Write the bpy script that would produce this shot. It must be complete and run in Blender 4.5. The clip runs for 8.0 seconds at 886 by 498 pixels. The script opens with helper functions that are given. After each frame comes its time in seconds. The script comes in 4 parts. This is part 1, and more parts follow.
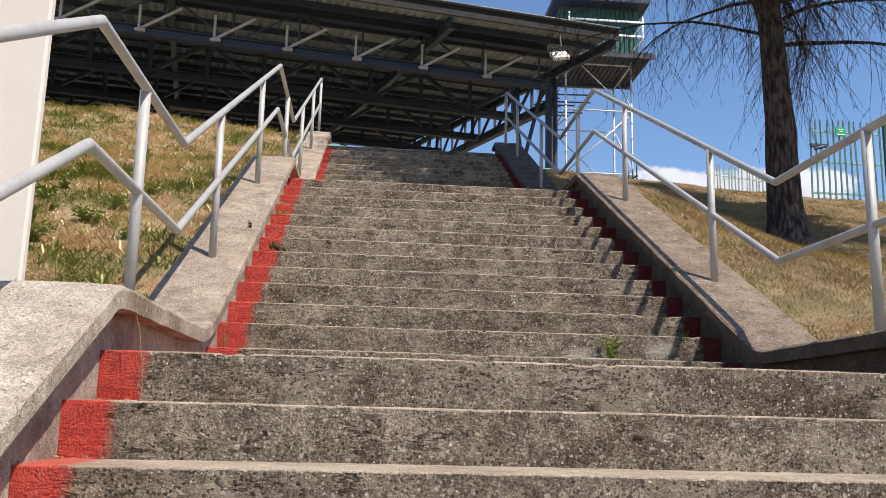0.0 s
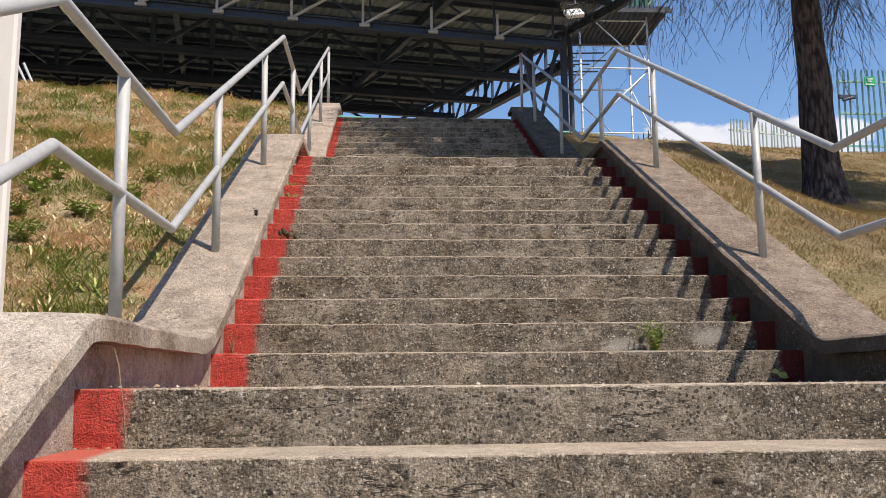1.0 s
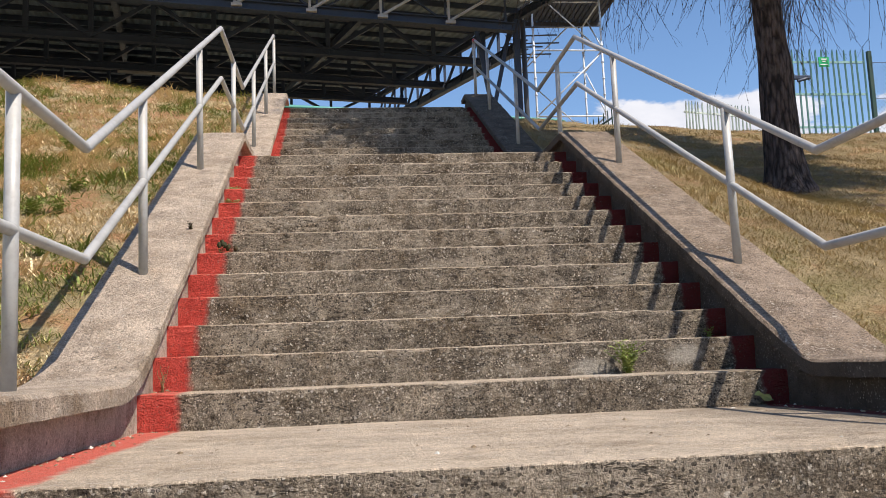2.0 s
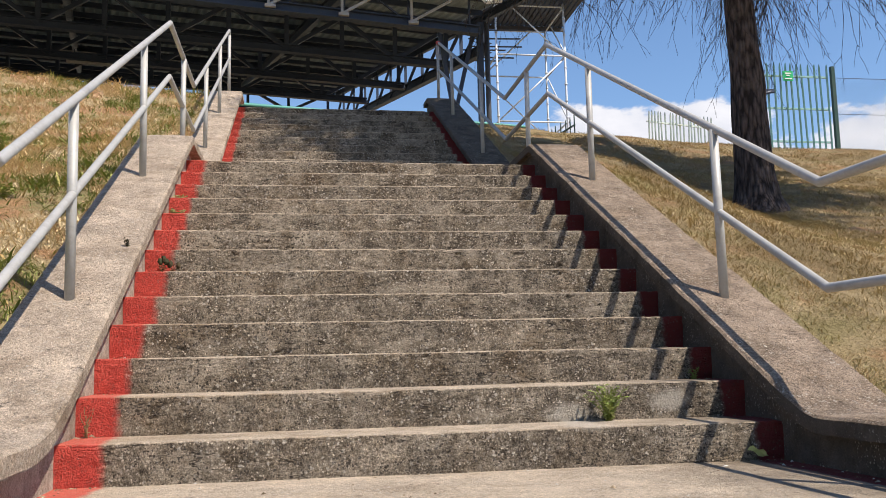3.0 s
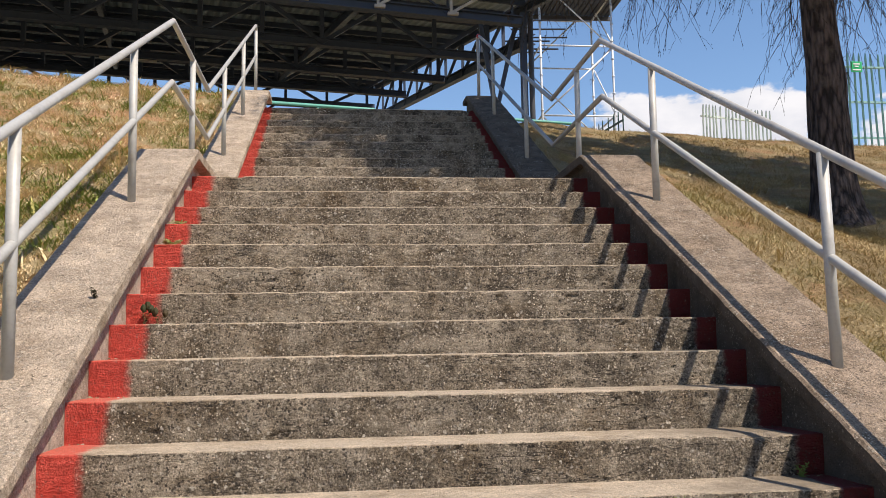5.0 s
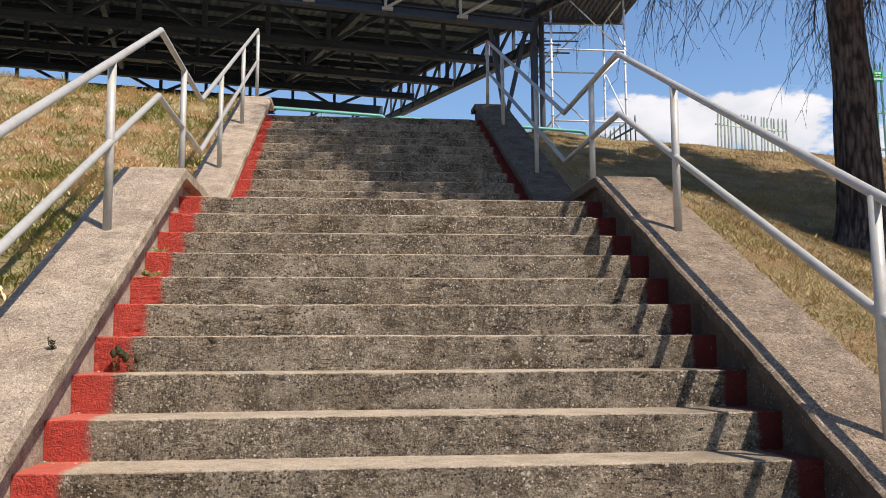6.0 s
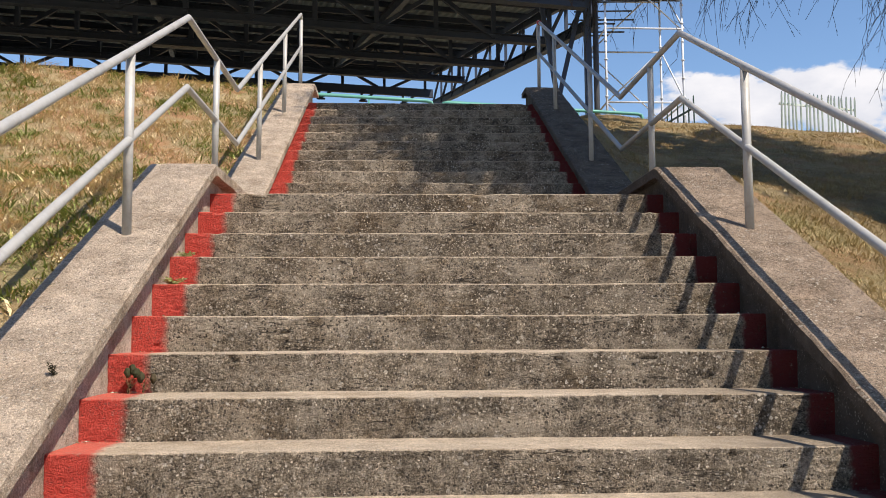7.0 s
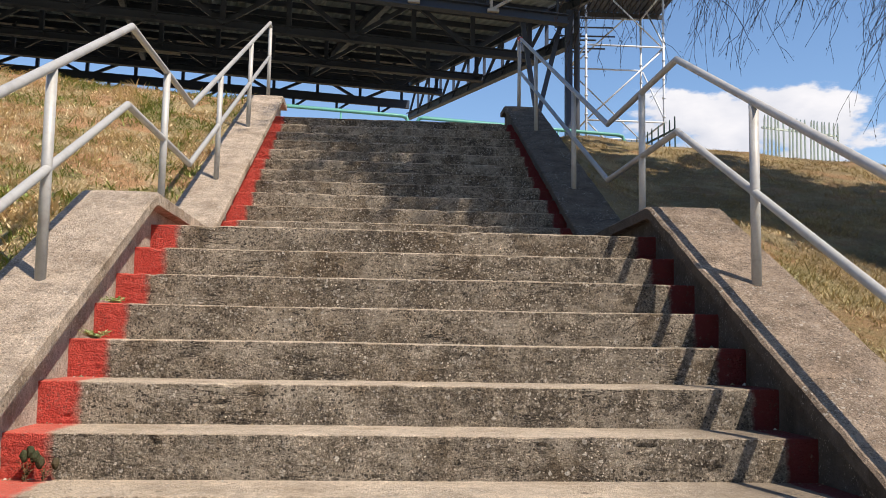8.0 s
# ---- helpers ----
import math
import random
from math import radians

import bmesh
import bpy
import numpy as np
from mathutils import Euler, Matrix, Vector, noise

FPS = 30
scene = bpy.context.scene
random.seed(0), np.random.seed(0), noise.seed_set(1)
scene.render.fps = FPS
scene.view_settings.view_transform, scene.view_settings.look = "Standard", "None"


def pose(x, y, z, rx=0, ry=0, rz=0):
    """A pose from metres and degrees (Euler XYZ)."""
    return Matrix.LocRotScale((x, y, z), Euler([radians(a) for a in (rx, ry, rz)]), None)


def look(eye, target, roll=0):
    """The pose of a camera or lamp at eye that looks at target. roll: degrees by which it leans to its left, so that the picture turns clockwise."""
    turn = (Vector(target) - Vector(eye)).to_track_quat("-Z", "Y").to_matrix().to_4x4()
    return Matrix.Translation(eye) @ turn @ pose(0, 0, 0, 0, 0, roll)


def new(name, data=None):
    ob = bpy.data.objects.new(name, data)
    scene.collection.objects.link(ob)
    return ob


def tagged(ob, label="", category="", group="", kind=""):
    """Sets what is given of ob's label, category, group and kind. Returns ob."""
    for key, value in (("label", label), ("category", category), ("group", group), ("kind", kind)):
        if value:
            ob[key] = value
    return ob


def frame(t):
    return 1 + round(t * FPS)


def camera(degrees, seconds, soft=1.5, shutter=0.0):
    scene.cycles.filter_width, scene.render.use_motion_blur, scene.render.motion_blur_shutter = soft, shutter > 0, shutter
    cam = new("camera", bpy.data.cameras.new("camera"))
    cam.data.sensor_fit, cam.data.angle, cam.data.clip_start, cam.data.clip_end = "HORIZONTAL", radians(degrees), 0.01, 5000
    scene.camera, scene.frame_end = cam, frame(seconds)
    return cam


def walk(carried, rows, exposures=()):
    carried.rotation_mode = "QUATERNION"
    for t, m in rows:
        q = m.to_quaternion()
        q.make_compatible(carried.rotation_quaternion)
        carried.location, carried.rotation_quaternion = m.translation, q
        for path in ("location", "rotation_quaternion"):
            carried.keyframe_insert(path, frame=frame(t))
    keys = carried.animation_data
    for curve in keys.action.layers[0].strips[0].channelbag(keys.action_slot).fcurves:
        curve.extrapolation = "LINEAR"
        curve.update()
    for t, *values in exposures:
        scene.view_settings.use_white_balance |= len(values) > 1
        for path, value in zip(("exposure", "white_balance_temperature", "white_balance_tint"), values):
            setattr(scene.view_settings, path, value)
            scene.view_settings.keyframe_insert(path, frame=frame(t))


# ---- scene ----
cam = camera(52.3, 8.0, 0.9)
PATH = [
    (0, (-0.527, -4.888, -0.21), (-0.371, -2.931, 0.171), 1.4),
    (0.5, (-0.475, -4.648, -0.099), (-0.406, -2.676, 0.229), 0.6),
    (1, (-0.532, -4.446, -0.003), (-0.41, -2.472, 0.299), -0.5),
    (1.2, (-0.548, -4.363, 0.071), (-0.36, -2.395, 0.372), -1.0),
    (2.3, (-0.469, -3.924, 0.274), (-0.252, -1.952, 0.526), -2.3),
    (2.5, (-0.481, -3.836, 0.311), (-0.236, -1.869, 0.574), -1.5),
    (3, (-0.479, -3.63, 0.429), (-0.163, -1.672, 0.685), -1.3),
    (3.5, (-0.401, -3.379, 0.548), (-0.124, -1.407, 0.735), -1.7),
    (4, (-0.391, -3.135, 0.63), (-0.113, -1.161, 0.788), -1.5),
    (4.5, (-0.353, -2.985, 0.736), (-0.067, -1.017, 0.95), -1.7),
    (4.7, (-0.329, -2.891, 0.763), (-0.082, -0.921, 0.997), -1.7),
    (6, (-0.232, -2.351, 1.059), (-0.026, -0.375, 1.294), -0.3),
    (6.5, (-0.145, -2.127, 1.141), (0.005, -0.144, 1.359), -1.1),
    (7, (-0.151, -1.941, 1.213), (-0.062, 0.048, 1.41), -0.3),
    (7.5, (-0.18, -1.673, 1.364), (-0.054, 0.311, 1.584), 0.7),
    (8, (-0.1, -1.376, 1.471), (0.047, 0.607, 1.688), 0.9),
]
walk(cam, [(t, look(eye, target, roll)) for t, eye, target, roll in PATH], [(0.0, 0.38, 6300, 14.0), (1.2, 0.35, 6350, 14.0), (3.0, 0.41, 6400, 13.5), (4.0, 0.40, 6600, 13.5), (8.0, 0.40, 6550, 13.5)])

# ---- world, sun ----
SUN = Vector((1.0, -1.05, 2.15)).normalized()      # towards the sun
world = bpy.data.worlds.new("sky")
scene.world = world
world.use_nodes = True
wn, wl = world.node_tree.nodes, world.node_tree.links
wn.clear()
w_out = wn.new("ShaderNodeOutputWorld")
w_bg = wn.new("ShaderNodeBackground")
w_sky = wn.new("ShaderNodeTexSky")
w_sky.sky_type, w_sky.sun_disc = "NISHITA", False
w_sky.sun_elevation = math.asin(SUN.z)
w_sky.sun_rotation = math.atan2(SUN.x, SUN.y)
w_sky.air_density, w_sky.dust_density, w_sky.ozone_density = 1.0, 0.2, 2.0
w_bg.inputs["Strength"].default_value = 0.09
# cumulus bank all round above the horizon
w_tc = wn.new("ShaderNodeTexCoord")
w_sep = wn.new("ShaderNodeSeparateXYZ")
wl.new(w_tc.outputs["Generated"], w_sep.inputs[0])
w_map = wn.new("ShaderNodeMapping")
w_map.inputs["Location"].default_value = (0.35, 0.1, 0.0)
w_map.inputs["Scale"].default_value = (1.0, 1.0, 2.2)
wl.new(w_tc.outputs["Generated"], w_map.inputs[0])
w_noise = wn.new("ShaderNodeTexNoise")
w_noise.inputs["Scale"].default_value = 7.5
w_noise.inputs["Detail"].default_value = 9
w_noise.inputs["Roughness"].default_value = 0.56
wl.new(w_map.outputs[0], w_noise.inputs["Vector"])
w_band = wn.new("ShaderNodeMapRange")
w_band.inputs["From Min"].default_value, w_band.inputs["From Max"].default_value = 0.23, 0.33
w_band.inputs["To Min"].default_value, w_band.inputs["To Max"].default_value = 0.13, -0.12
wl.new(w_sep.outputs["Z"], w_band.inputs["Value"])
w_add = wn.new("ShaderNodeMath")
wl.new(w_noise.outputs["Fac"], w_add.inputs[0])
wl.new(w_band.outputs[0], w_add.inputs[1])
w_banks = None
for az, el, size in ((19, 11.5, 0.095), (24, 12, 0.10), (37, 11, 0.08), (150, 12, 0.3), (262, 14, 0.34)):
    c = Vector((math.sin(radians(az)) * math.cos(radians(el)), math.cos(radians(az)) * math.cos(radians(el)), math.sin(radians(el))))
    w_d = wn.new("ShaderNodeVectorMath")
    w_d.operation = "DISTANCE"
    wl.new(w_tc.outputs["Generated"], w_d.inputs[0])
    w_d.inputs[1].default_value = c
    w_m = wn.new("ShaderNodeMapRange")
    w_m.inputs["From Min"].default_value, w_m.inputs["From Max"].default_value = size * 0.55, size * 1.5
    w_m.inputs["To Min"].default_value, w_m.inputs["To Max"].default_value = 0.03, -0.24
    wl.new(w_d.outputs["Value"], w_m.inputs["Value"])
    if w_banks is None:
        w_banks = w_m.outputs[0]
    else:
        w_x = wn.new("ShaderNodeMath")
        w_x.operation = "MAXIMUM"
        wl.new(w_banks, w_x.inputs[0])
        wl.new(w_m.outputs[0], w_x.inputs[1])
        w_banks = w_x.outputs[0]
w_sum = wn.new("ShaderNodeMath")
wl.new(w_add.outputs[0], w_sum.inputs[0])
wl.new(w_banks, w_sum.inputs[1])
w_ramp = wn.new("ShaderNodeMapRange")
w_ramp.interpolation_type = "SMOOTHSTEP"
w_ramp.inputs["From Min"].default_value, w_ramp.inputs["From Max"].default_value = 0.50, 0.57
wl.new(w_sum.outputs[0], w_ramp.inputs["Value"])
w_mix = wn.new("ShaderNodeMixRGB")
wl.new(w_ramp.outputs[0], w_mix.inputs["Fac"])
w_hue = wn.new("ShaderNodeHueSaturation")
w_hue.inputs["Saturation"].default_value, w_hue.inputs["Value"].default_value = 1.10, 1.38
wl.new(w_sky.outputs[0], w_hue.inputs["Color"])
wl.new(w_hue.outputs[0], w_mix.inputs[1])
w_body = wn.new("ShaderNodeMapRange")
w_body.inputs["From Min"].default_value, w_body.inputs["From Max"].default_value = 0.40, 0.62
wl.new(w_noise.outputs["Fac"], w_body.inputs["Value"])
w_tone = wn.new("ShaderNodeMixRGB")
w_tone.inputs[1].default_value, w_tone.inputs[2].default_value = (6.0, 6.3, 6.9, 1), (8.0, 8.05, 8.2, 1)
wl.new(w_body.outputs[0], w_tone.inputs["Fac"])
wl.new(w_tone.outputs[0], w_mix.inputs[2])
wl.new(w_mix.outputs[0], w_bg.inputs["Color"])
wl.new(w_bg.outputs[0], w_out.inputs[0])

sun = new("sun", bpy.data.lights.new("sun", "SUN"))
sun.data.energy, sun.data.angle, sun.data.color = 5.0, radians(0.53), (1.0, 0.90, 0.75)
sun.matrix_world = look((20, -21, 43), (0, 0, 0))


# ---- materials ----
class Mat:
    """A small node graph builder round one Principled surface."""

    def __init__(self, name, rough=0.8, metal=0.0):
        self.m = bpy.data.materials.new(name)
        self.m.use_nodes = True
        self.n, self.l = self.m.node_tree.nodes, self.m.node_tree.links
        self.b = self.n["Principled BSDF"]
        self.b.inputs["Roughness"].default_value = rough
        self.b.inputs["Metallic"].default_value = metal
        self.b.inputs["Specular IOR Level"].default_value = 0.3
        self.geo = self.n.new("ShaderNodeNewGeometry")
        self.pos = self.geo.outputs["Position"]

    def noise(self, scale, detail=4, rough=0.6, stretch=None, seed=0.0):
        t = self.n.new("ShaderNodeTexNoise")
        t.inputs["Scale"].default_value, t.inputs["Detail"].default_value, t.inputs["Roughness"].default_value = scale, detail, rough
        m = self.n.new("ShaderNodeMapping")
        m.inputs["Location"].default_value = (seed, seed * 1.7, seed * 0.6)
        if stretch:
            m.inputs["Scale"].default_value = stretch
        self.l.new(self.pos, m.inputs[0])
        self.l.new(m.outputs[0], t.inputs["Vector"])
        return t.outputs["Fac"]

    def cells(self, scale, out="Distance", feature="F1", stretch=None, warp=0.0):
        t = self.n.new("ShaderNodeTexVoronoi")
        t.feature = feature
        t.inputs["Scale"].default_value = scale
        v = self.pos
        if stretch:
            m = self.n.new("ShaderNodeMapping")
            m.inputs["Scale"].default_value = stretch
            self.l.new(v, m.inputs[0])
            v = m.outputs[0]
        if warp:
            w = self.n.new("ShaderNodeTexNoise")
            w.inputs["Scale"].default_value, w.inputs["Detail"].default_value = scale * 1.3, 3
            self.l.new(v, w.inputs["Vector"])
            a = self.n.new("ShaderNodeVectorMath")
            a.operation = "MULTIPLY_ADD"
            a.inputs[1].default_value = (warp / scale,) * 3
            self.l.new(w.outputs["Color"], a.inputs[0])
            self.l.new(v, a.inputs[2])
            v = a.outputs[0]
        self.l.new(v, t.inputs["Vector"])
        return t.outputs[out]

    def rng(self, v, a, b, c=0.0, d=1.0, smooth=False):
        t = self.n.new("ShaderNodeMapRange")
        if smooth:
            t.interpolation_type = "SMOOTHSTEP"
        for k, x in (("From Min", a), ("From Max", b), ("To Min", c), ("To Max", d)):
            t.inputs[k].default_value = x
        self.l.new(v, t.inputs["Value"])
        return t.outputs[0]

    def math(self, op, a, b=0.0):
        t = self.n.new("ShaderNodeMath")
        t.operation = op
        for k, x in ((0, a), (1, b)):
            if isinstance(x, (int, float)):
                t.inputs[k].default_value = x
            else:
                self.l.new(x, t.inputs[k])
        return t.outputs[0]

    def axis(self, k):
        t = self.n.new("ShaderNodeSeparateXYZ")
        self.l.new(self.pos, t.inputs[0])
        return t.outputs[k]

    def normal_axis(self, k):
        t = self.n.new("ShaderNodeSeparateXYZ")
        self.l.new(self.geo.outputs["True Normal"], t.inputs[0])
        return t.outputs[k]

    def mix(self, f, a, b, mode="MIX"):
        t = self.n.new("ShaderNodeMixRGB")
        t.blend_type = mode
        for k, x in ((0, f), (1, a), (2, b)):
            if isinstance(x, (int, float)):
                t.inputs[k].default_value = x
            elif isinstance(x, tuple):
                t.inputs[k].default_value = (*x, 1)
            else:
                self.l.new(x, t.inputs[k])
        return t.outputs[0]

    def colour(self, c):
        if isinstance(c, tuple):
            self.b.inputs["Base Color"].default_value = (*c, 1)
        else:
            self.l.new(c, self.b.inputs["Base Color"])
        return self

    def bump(self, h, strength=0.5, dist=0.01):
        t = self.n.new("ShaderNodeBump")
        t.inputs["Strength"].default_value, t.inputs["Distance"].default_value = strength, dist
        self.l.new(h, t.inputs["Height"])
        self.l.new(t.outputs[0], self.b.inputs["Normal"])
        return self

    def rough(self, v):
        self.l.new(v, self.b.inputs["Roughness"])
        return self


def concrete(name, light, dark, red=False, side_dark=0.5, grain=1.0):
    """Weathered exposed-aggregate concrete: cement, dark side stains, pale pebbles, pits; with red edge paint on the
    stairs.
    """
    k = Mat(name, 0.92)
    big = k.noise(2.1, 6, 0.68)
    mid = k.noise(7, 6, 0.7, seed=3)
    streak = k.noise(7, 4, 0.6, (1.0, 1.0, 0.22), 8)
    fine = k.noise(40, 5, 0.78, seed=5)
    grit = k.noise(125, 3, 0.75, seed=15)
    peb = k.cells(48, warp=1.2)
    pebid = k.cells(48, "Color", warp=1.2)
    small = k.cells(92, warp=1.1)
    smallid = k.cells(92, "Color", warp=1.1)
    c = k.mix(k.rng(mid, 0.36, 0.64), dark, light)
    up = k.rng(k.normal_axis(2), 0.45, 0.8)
    # stains on the upright faces, upward faces kept paler
    stain = k.math("MULTIPLY", k.rng(k.math("ADD", k.math("MULTIPLY", big, 0.6), k.math("MULTIPLY", streak, 0.4)), 0.38, 0.58, 0.15, 1.0), side_dark)
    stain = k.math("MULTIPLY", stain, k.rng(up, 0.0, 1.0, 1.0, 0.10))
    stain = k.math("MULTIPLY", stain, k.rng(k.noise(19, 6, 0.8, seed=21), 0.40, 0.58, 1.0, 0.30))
    stain = k.math("MULTIPLY", stain, k.rng(k.axis(0), -1.3, 1.5, 0.62, 1.12))    # weaker at the left end, stronger at the right
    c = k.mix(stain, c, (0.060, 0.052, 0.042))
    c = k.mix(k.rng(fine, 0.47, 0.55, 0.0, 0.60 * grain), c, k.mix(1.0, c, (0.42, 0.40, 0.37), "MULTIPLY"))
    c = k.mix(k.rng(grit, 0.52, 0.58, 0.0, 0.7 * grain), c, k.mix(1.0, c, (0.35, 0.33, 0.30), "MULTIPLY"))
    c = k.mix(k.rng(grit, 0.43, 0.38, 0.0, 0.25 + 0.35 * grain), c, k.mix(1.0, c, (1.85, 1.80, 1.72), "MULTIPLY"))
    sand = k.noise(310, 2, 0.6, seed=131)
    c = k.mix(k.rng(sand, 0.54, 0.62, 0.0, 0.55 * grain), c, k.mix(1.0, c, (0.45, 0.43, 0.40), "MULTIPLY"))
    c = k.mix(k.rng(sand, 0.44, 0.36, 0.0, 0.10 + 0.40 * grain), c, k.mix(1.0, c, (2.0, 1.94, 1.85), "MULTIPLY"))
    sep = k.n.new("ShaderNodeSeparateXYZ")
    k.l.new(pebid, sep.inputs[0])
    sep2 = k.n.new("ShaderNodeSeparateXYZ")
    k.l.new(smallid, sep2.inputs[0])
    pebble = k.math("MULTIPLY", k.rng(peb, 0.40, 0.28), k.rng(sep.outputs[0], 0.72, 0.74))
    chip = k.math("MULTIPLY", k.rng(small, 0.40, 0.33), k.rng(sep2.outputs[0], 0.76, 0.77))
    stone = k.mix(sep.outputs[2], (0.32, 0.280, 0.23), (0.70, 0.64, 0.55))
    lump = k.rng(k.noise(4.5, 6, 0.68, (1.0, 1.0, 1.5), 31), 0.44, 0.58)
    # every stone of the aggregate has its own tone, with dark mortar lost between them
    c = k.mix(k.math("MULTIPLY", lump, k.rng(sep2.outputs[1], 0.2, 0.8, 0.65 * grain, 0.0)), c, k.mix(1.0, c, (0.40, 0.37, 0.33), "MULTIPLY"))
    c = k.mix(k.math("MULTIPLY", lump, k.rng(small, 0.55, 0.62, 0.0, 0.55 * grain)), c, k.mix(1.0, c, (0.30, 0.28, 0.26), "MULTIPLY"))
    # smoother cement skin here and there, brown water marks elsewhere
    skin = k.rng(k.noise(3.4, 6, 0.66, (1.0, 1.0, 1.8), 51), 0.52, 0.62, 0.0, 0.42)
    c = k.mix(skin, c, k.mix(0.5, light, dark))
    mark = k.rng(k.noise(2.7, 7, 0.70, (1.0, 1.0, 0.8), 61), 0.50, 0.64, 0.0, 0.75)
    c = k.mix(k.math("MULTIPLY", mark, k.rng(up, 0.0, 1.0, 1.0, 0.55)), c, k.mix(1.0, c, (0.50, 0.43, 0.34), "MULTIPLY"))
    c = k.mix(k.math("MULTIPLY", chip, k.math("ADD", k.math("MULTIPLY", lump, 0.3 + 0.65 * grain), 0.12 * grain)), c, k.mix(sep2.outputs[2], (0.42, 0.36, 0.28), (0.84, 0.75, 0.62)))
    c = k.mix(k.math("MULTIPLY", pebble, k.math("ADD", k.math("MULTIPLY", lump, 0.25 + 0.65 * grain), 0.15 * grain)), c, stone)
    pit = k.math("MULTIPLY", k.rng(small, 0.52, 0.44), k.math("MULTIPLY", k.rng(sep2.outputs[1], 0.72, 0.74), k.rng(k.noise(11, 3, 0.6, seed=41), 0.40, 0.50)))
    # shade inside the pits put into the colour
    c = k.mix(k.math("MULTIPLY", pit, max(0.0, 0.95 * grain - 0.15)), c, (0.035, 0.030, 0.026))
    h = k.math("ADD", k.math("ADD", k.math("MULTIPLY", mid, 1.1), k.math("MULTIPLY", fine, 1.1)), k.math("SUBTRACT", k.math("MULTIPLY", chip, 0.55), k.math("MULTIPLY", pit, 0.9)))
    h = k.math("ADD", h, k.math("MULTIPLY", grit, 0.9))
    # blowholes and broken-out stones: small irregular hollows with crisp rims, shade put into the colour
    hole = k.rng(k.noise(30, 3, 0.62, (1.0, 1.0, 1.35), 71), 0.655, 0.69)
    hole = k.math("MAXIMUM", hole, k.math("MULTIPLY", k.rng(k.noise(13, 5, 0.72, (1.0, 1.0, 1.6), 81), 0.665, 0.70), k.rng(up, 0.0, 1.0, 1.0, 0.2)))
    hole = k.math("MULTIPLY", hole, k.rng(k.noise(2.3, 4, 0.6, seed=91), 0.42, 0.52, 0.35, 1.0))
    c = k.mix(k.math("MULTIPLY", hole, 0.35 + 0.5 * grain), c, (0.030, 0.026, 0.022))
    # proud washed stones that catch the light
    spark = k.math("MULTIPLY", k.rng(small, 0.30, 0.22), k.rng(sep2.outputs[2], 0.80, 0.82))
    c = k.mix(k.math("MULTIPLY", k.math("MULTIPLY", spark, lump), 0.3 + 0.5 * grain), c, (0.78, 0.70, 0.59))
    h = k.math("ADD", h, k.math("SUBTRACT", k.math("MULTIPLY", spark, 0.35), k.math("MULTIPLY", hole, 0.9)))
    if red:
        x = k.axis(0)
        # shrinkage cracks running along the casting
        vein = k.math("ABSOLUTE", k.math("SUBTRACT", k.noise(5.5, 5, 0.62, (0.30, 0.30, 1.7), 111), 0.5))
        crack = k.math("MULTIPLY", k.rng(vein, 0.010, 0.004), k.rng(k.noise(3.1, 3, 0.6, seed=121), 0.50, 0.56))
        crack = k.math("MULTIPLY", crack, k.rng(up, 0.0, 0.6, 1.0, 0.0))
        c = k.mix(k.math("MULTIPLY", crack, 0.8), c, (0.030, 0.026, 0.022))
        h = k.math("SUBTRACT", h, k.math("MULTIPLY", crack, 0.8))
        edge = k.math("ADD", x, k.math("MULTIPLY", k.math("SUBTRACT", k.noise(16, 4, 0.65, seed=2), 0.5), 0.07))
        edge = k.math("ADD", edge, k.math("MULTIPLY", k.math("SUBTRACT", k.noise(1.7, 1, 0.5, seed=6), 0.5), 0.07))
        edge = k.math("ADD", edge, k.rng(k.axis(1), -1.80, -1.86, 0.0, 0.022))    # a narrower band on the lower flight
        mask = k.math("MAXIMUM", k.rng(edge, -1.212, -1.250), k.rng(edge, 1.425, 1.45))
        worn = k.rng(k.noise(24, 5, 0.75, seed=9), 0.30, 0.37, 0.5, 1.0)
        worn = k.math("MULTIPLY", worn, k.math("SUBTRACT", 1.0, k.math("MULTIPLY", pit, 0.3)))
        paint = k.mix(k.rng(mid, 0.3, 0.7), (0.60, 0.070, 0.050), (0.75, 0.120, 0.088))
        paint = k.mix(k.math("MULTIPLY", k.rng(fine, 0.45, 0.7), 0.5), paint, (0.27, 0.026, 0.022))
        # upward faces paler: the paint's sunlit look put into its colour
        paint = k.mix(k.math("MULTIPLY", up, 0.4), paint, (0.66, 0.22, 0.15))
        paint = k.mix(k.math("MULTIPLY", k.rng(x, 0.9, 1.0), 0.9), paint, (0.13, 0.022, 0.022))   # far ends darker: the parapet's shade put into the paint colour
        # earth and needles trodden in along the foot of the far wall
        dirt = k.math("ADD", x, k.math("MULTIPLY", k.math("SUBTRACT", k.noise(3.3, 5, 0.7, seed=141), 0.5), 1.3))
        dirt = k.math("MULTIPLY", k.rng(dirt, 0.75, 1.45, 0.0, 0.75), up)
        c = k.mix(dirt, c, k.mix(fine, (0.09, 0.072, 0.052), (0.21, 0.17, 0.125)))
        # old lime bloom low on one riser
        for bx, bz, bw in ((0.71, 0.200, 0.13), (1.19, 0.25, 0.12)):
            d = k.math("ADD", k.math("POWER", k.math("ABSOLUTE", k.math("SUBTRACT", x, bx)), 2.0), k.math("MULTIPLY", k.math("POWER", k.math("ABSOLUTE", k.math("SUBTRACT", k.axis(2), bz)), 2.0), 4.0))
            d = k.math("ADD", k.math("SQRT", d), k.math("MULTIPLY", k.math("SUBTRACT", fine, 0.5), 0.12))
            c = k.mix(k.rng(d, bw, bw * 0.35, 0.0, 0.75), c, (0.58, 0.53, 0.45))
